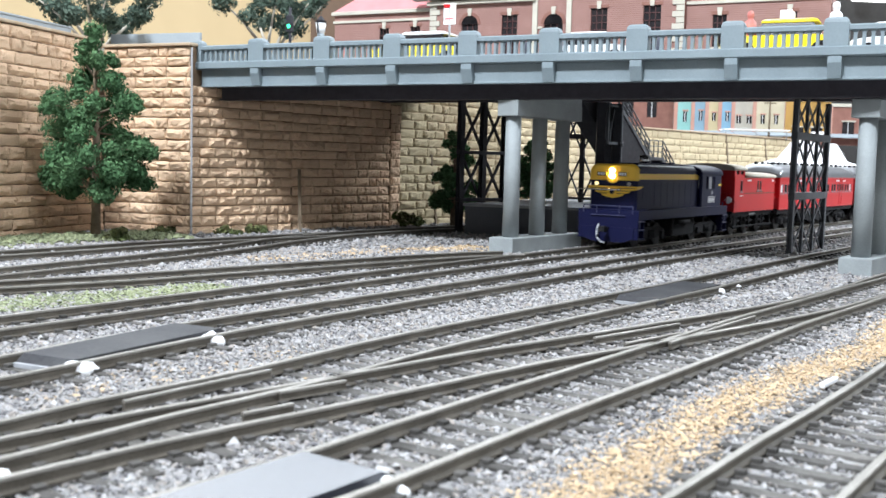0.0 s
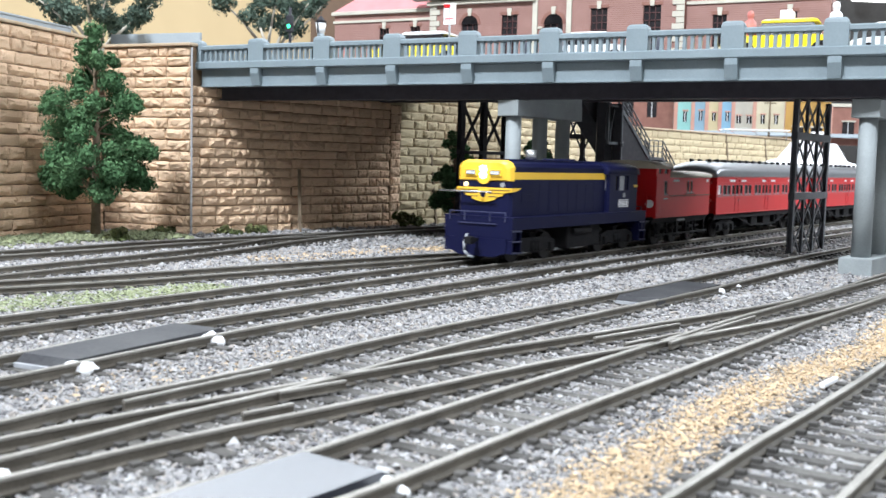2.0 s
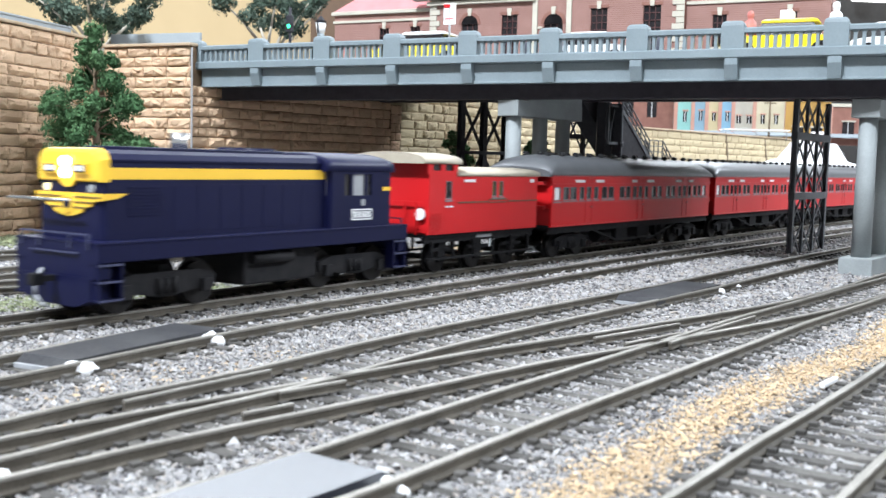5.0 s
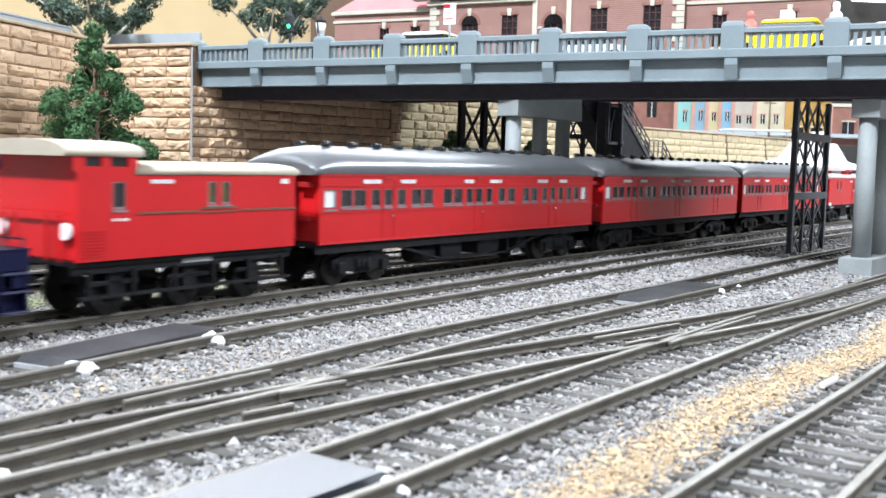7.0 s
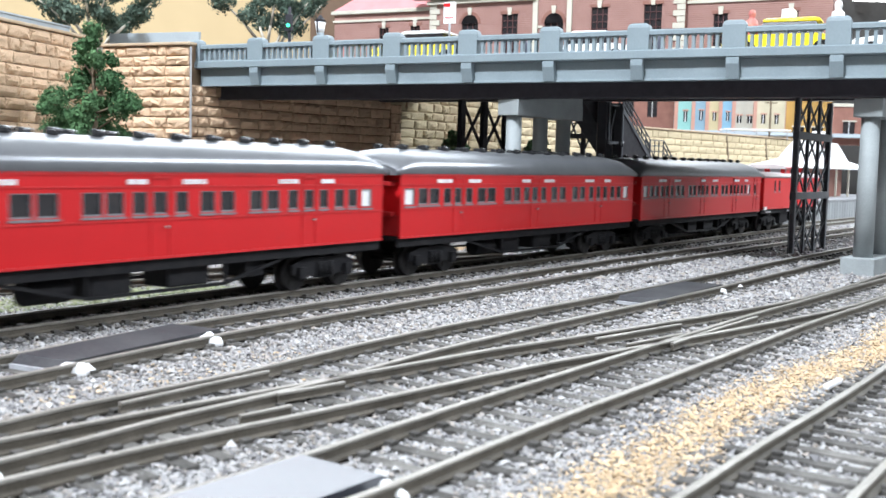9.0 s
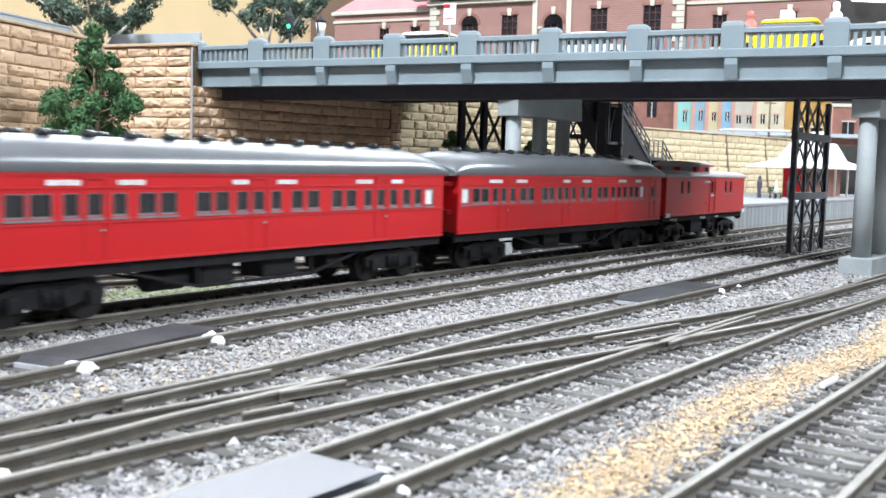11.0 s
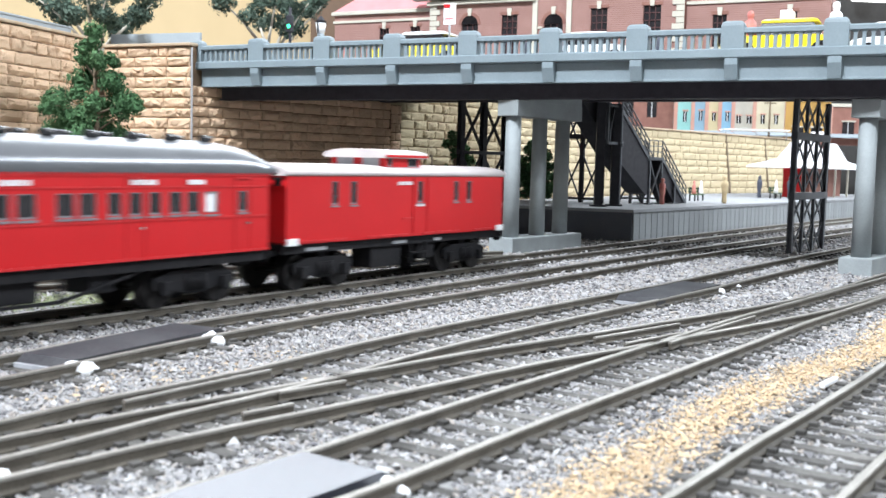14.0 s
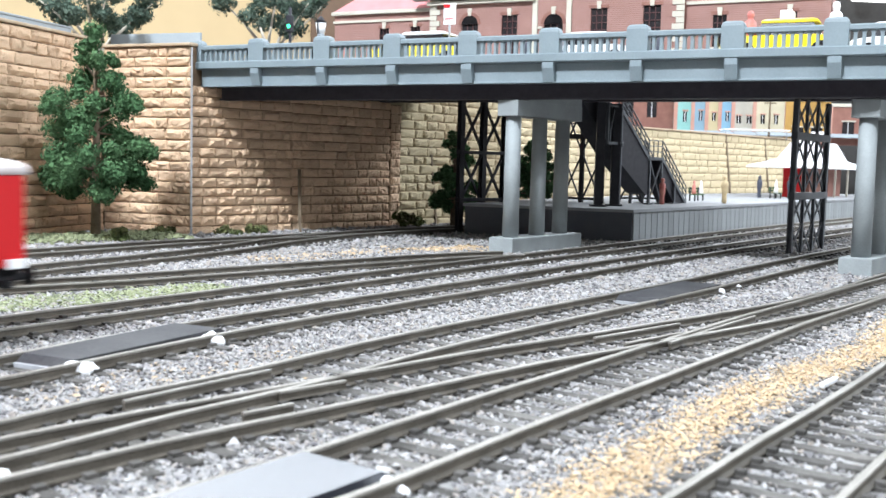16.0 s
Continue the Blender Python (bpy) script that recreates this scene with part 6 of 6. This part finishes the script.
# ---- sandstone retaining walls ----
def block_meshes(m, n=8, seed=3):
    """Rock-faced blocks of unit length and height; the rough face looks to -y."""
    g = random.Random(seed)
    out = []
    for _ in range(n):
        bm = bmesh.new()
        xs, zs = (0, 0.06, 0.25, 0.5, 0.75, 0.94, 1), (0, 0.14, 0.4, 0.68, 0.88, 1)
        grid = []
        tip, skew = g.uniform(0.35, 0.65), g.uniform(-0.25, 0.25)
        for j, z in enumerate(zs):
            row = []
            for i, x in enumerate(xs):
                edge = min(i, len(xs) - 1 - i, j, len(zs) - 1 - j)
                dep = (0.0, 0.55, 0.85)[min(edge, 2)] * (0.5 + skew * (x - 0.5) * 2 + g.random() * 0.75 - abs(z - tip) * 0.35) + 0.12 * g.random()
                row.append(bm.verts.new((x + (g.random() - 0.5) * (0.09 if 0 < i < 6 else 0.03), -dep, z + (g.random() - 0.5) * (0.13 if 0 < j < 5 else 0.07))))
            grid.append(row)
        for a, b in zip(grid, grid[1:]):
            for k in range(len(a) - 1):
                bm.faces.new((a[k], a[k + 1], b[k + 1], b[k])).smooth = g.random() < 0.25
        rim = grid[0] + [r[-1] for r in grid[1:]] + grid[-1][-2::-1] + [r[0] for r in grid[-2:0:-1]]
        back = [bm.verts.new((v.co.x, 0.6, v.co.z)) for v in rim]
        for k in range(len(rim)):
            bm.faces.new((rim[k - 1], back[k - 1], back[k], rim[k]))
        out.append(mesh_of("stone_block", bm, m))
    return out


def course_wall(name, a, b, z1, label, rows, length, m_stone, th=14, joined=False, z0=-4, lean=0.0, seed=1, rough=2.0, caps=True):
    """A wall from a to b in plan, its coursed stones proud of the mortar."""
    a, b = Vector(a), Vector(b)
    d = b - a
    L = d.length
    bm = bmesh.new()
    loft(bm, [[(x, 0.9, z0), (x, 0.9 + lean, z1), (x, th + lean, z1), (x, th, z0)] for x in (0, L)], True, False)
    wall = part(name, bm, M_MORTAR)
    wall.matrix_world = P3(*a, 0, math.degrees(math.atan2(d.y, d.x)))
    tagged(wall, label, "wall", kind="structure")
    g = random.Random(seed)
    steps = [0.9 + 0.2 * g.random() for _ in range(rows)]
    edges = [z0 + (z1 - z0) * sum(steps[:k]) / sum(steps) for k in range(rows + 1)]
    meshes = block_meshes(m_stone, 8, seed)
    pile = bmesh.new() if joined else None
    for j in range(rows):
        x = -g.random() * length * 0.5
        z, h = edges[j], edges[j + 1] - edges[j]
        while x < L:
            w = length * (0.5 + g.random() * 0.95)
            xa, xb = max(x, 0), min(x + w, L)
            x += w
            if xb - xa < 1.2:
                continue
            hh = h * (0.9 + g.random() * 0.06)
            off = lean * (z - z0) / (z1 - z0)
            mt = Matrix.Translation((xa * MM + 0.15 * MM, (0.9 + off - g.random() * 0.35) * MM, z * MM)) @ Matrix.Diagonal(((xb - xa - 0.35) * MM, rough * MM * (0.75 + 0.5 * g.random()), hh * MM, 1))
            me = g.choice(meshes)
            if joined:
                k = len(pile.verts)
                pile.from_mesh(me)
                pile.verts.ensure_lookup_table()
                for v in pile.verts[k:]:
                    v.co = mt @ v.co
            else:
                again("stone_block", me, wall, mt)
    if joined:
        tagged(part("stone_blocks", pile, m_stone, wall), kind="stuff")
    if caps:
        part("coping", B((-1, -1.8 + lean, z1), (L + 1, th + lean, z1 + 1.6), 0.6), M_COPING, wall, "pale weathered coping course")
    return wall

course_wall("wall_1", (-228, 388), (-186, 556), 99, "warm sandstone retaining wall of rough coursed blocks", 18, 11.5, M_STONE, seed=4, lean=4)
course_wall("wall_2", (-187, 559), (-134, 537), 96, "protruding sandstone buttress with pale corner stones", 18, 10.5, M_STONE, th=30, seed=5)
course_wall("wall_3", (-134, 537), (-88, 590), 75.8, "shaded sandstone abutment wall below the bridge", 15, 9, M_STONE, th=20, seed=6, caps=False)
course_wall("wall_4", (-88, 590), (-35, 647), 75.8, "shaded sandstone abutment wall below the bridge", 15, 9, M_STONE, th=20, seed=7, caps=False)
course_wall("wall_5", (-36, 648.4), (98, 796), 83, "pale sandstone retaining wall behind the bridge", 15, 13, M_STONE_FAR, th=20, joined=True, seed=8, rough=1.5, lean=9)
course_wall("wall_7", (98, 796), (420, 1150), 72, "pale sandstone retaining wall along the far platform", 12, 17, M_STONE_FAR, th=20, joined=True, seed=10, rough=0.9, lean=9)
course_wall("wall_6", (-34.4, 647.2), (-28.2, 654), 74, "narrow sandstone pier at the end of the abutment", 14, 7, M_STONE, th=3, seed=9, caps=False, rough=1.2)
strip = part("corner_joint", B((-0.55, -1.1, -3), (0.5, 0.4, 95), 0.3), M_CHALK)
strip.matrix_world = P3(-133.4, 536.6, 0, 15)
tagged(strip, "chalky grey mortar strip down the buttress corner", "trim", kind="structure")


# ---- what moves ----
SPEED_T = [0, 1.5, 3, 4.2, 6.3, 8, 9.2, 11.3, 13, 14.5, 16]
SPEED = [53.3, 58.7, 59.9, 66.0, 70.7, 73.3, 73.8, 79.9, 96.6, 98.4, 104.0]
_tt = np.arange(0, 16.01, 0.05)
_vv = np.interp(_tt, SPEED_T, SPEED)
_ss = np.r_[0, np.cumsum((_vv[1:] + _vv[:-1]) * 0.025)]


def train_pose(off, half, t):
    """The pose of a vehicle whose middle is off mm behind the datum, on two pivots."""
    s = off - np.interp(t, _tt, _ss)
    a, b = line_at(s - half), line_at(s + half)
    m, d = (a + b) / 2, b - a
    return P3(m[0], m[1], 0, math.degrees(math.atan2(d[1], d[0])))


def motions():
    train = [(LOCO, 115.3, 37), (VAN_1, 225.8, 26), (COACH, 361.5, 64), (COACH_2, 547.5, 64), (COACH_3, 733.0, 64), (VAN_2, 887.2, 38)]
    for veh, off, half in train:
        walk(veh, [(t, train_pose(off, half, t)) for t in np.arange(0, 16.01, 0.5)])
    steps = np.arange(0, 16.01, 1 / 15)
    for veh, off, half in train:
        for ob in [c for c in veh.children if c.name.startswith("wheelset")]:
            x, z = ob.location.x / MM, ob.location.z / MM
            walk(ob, [(t, P3(x, 0, z) @ pose(0, 0, 0, 0, -math.degrees(np.interp(t, _tt, _ss) / z), 0)) for t in steps])


motions()
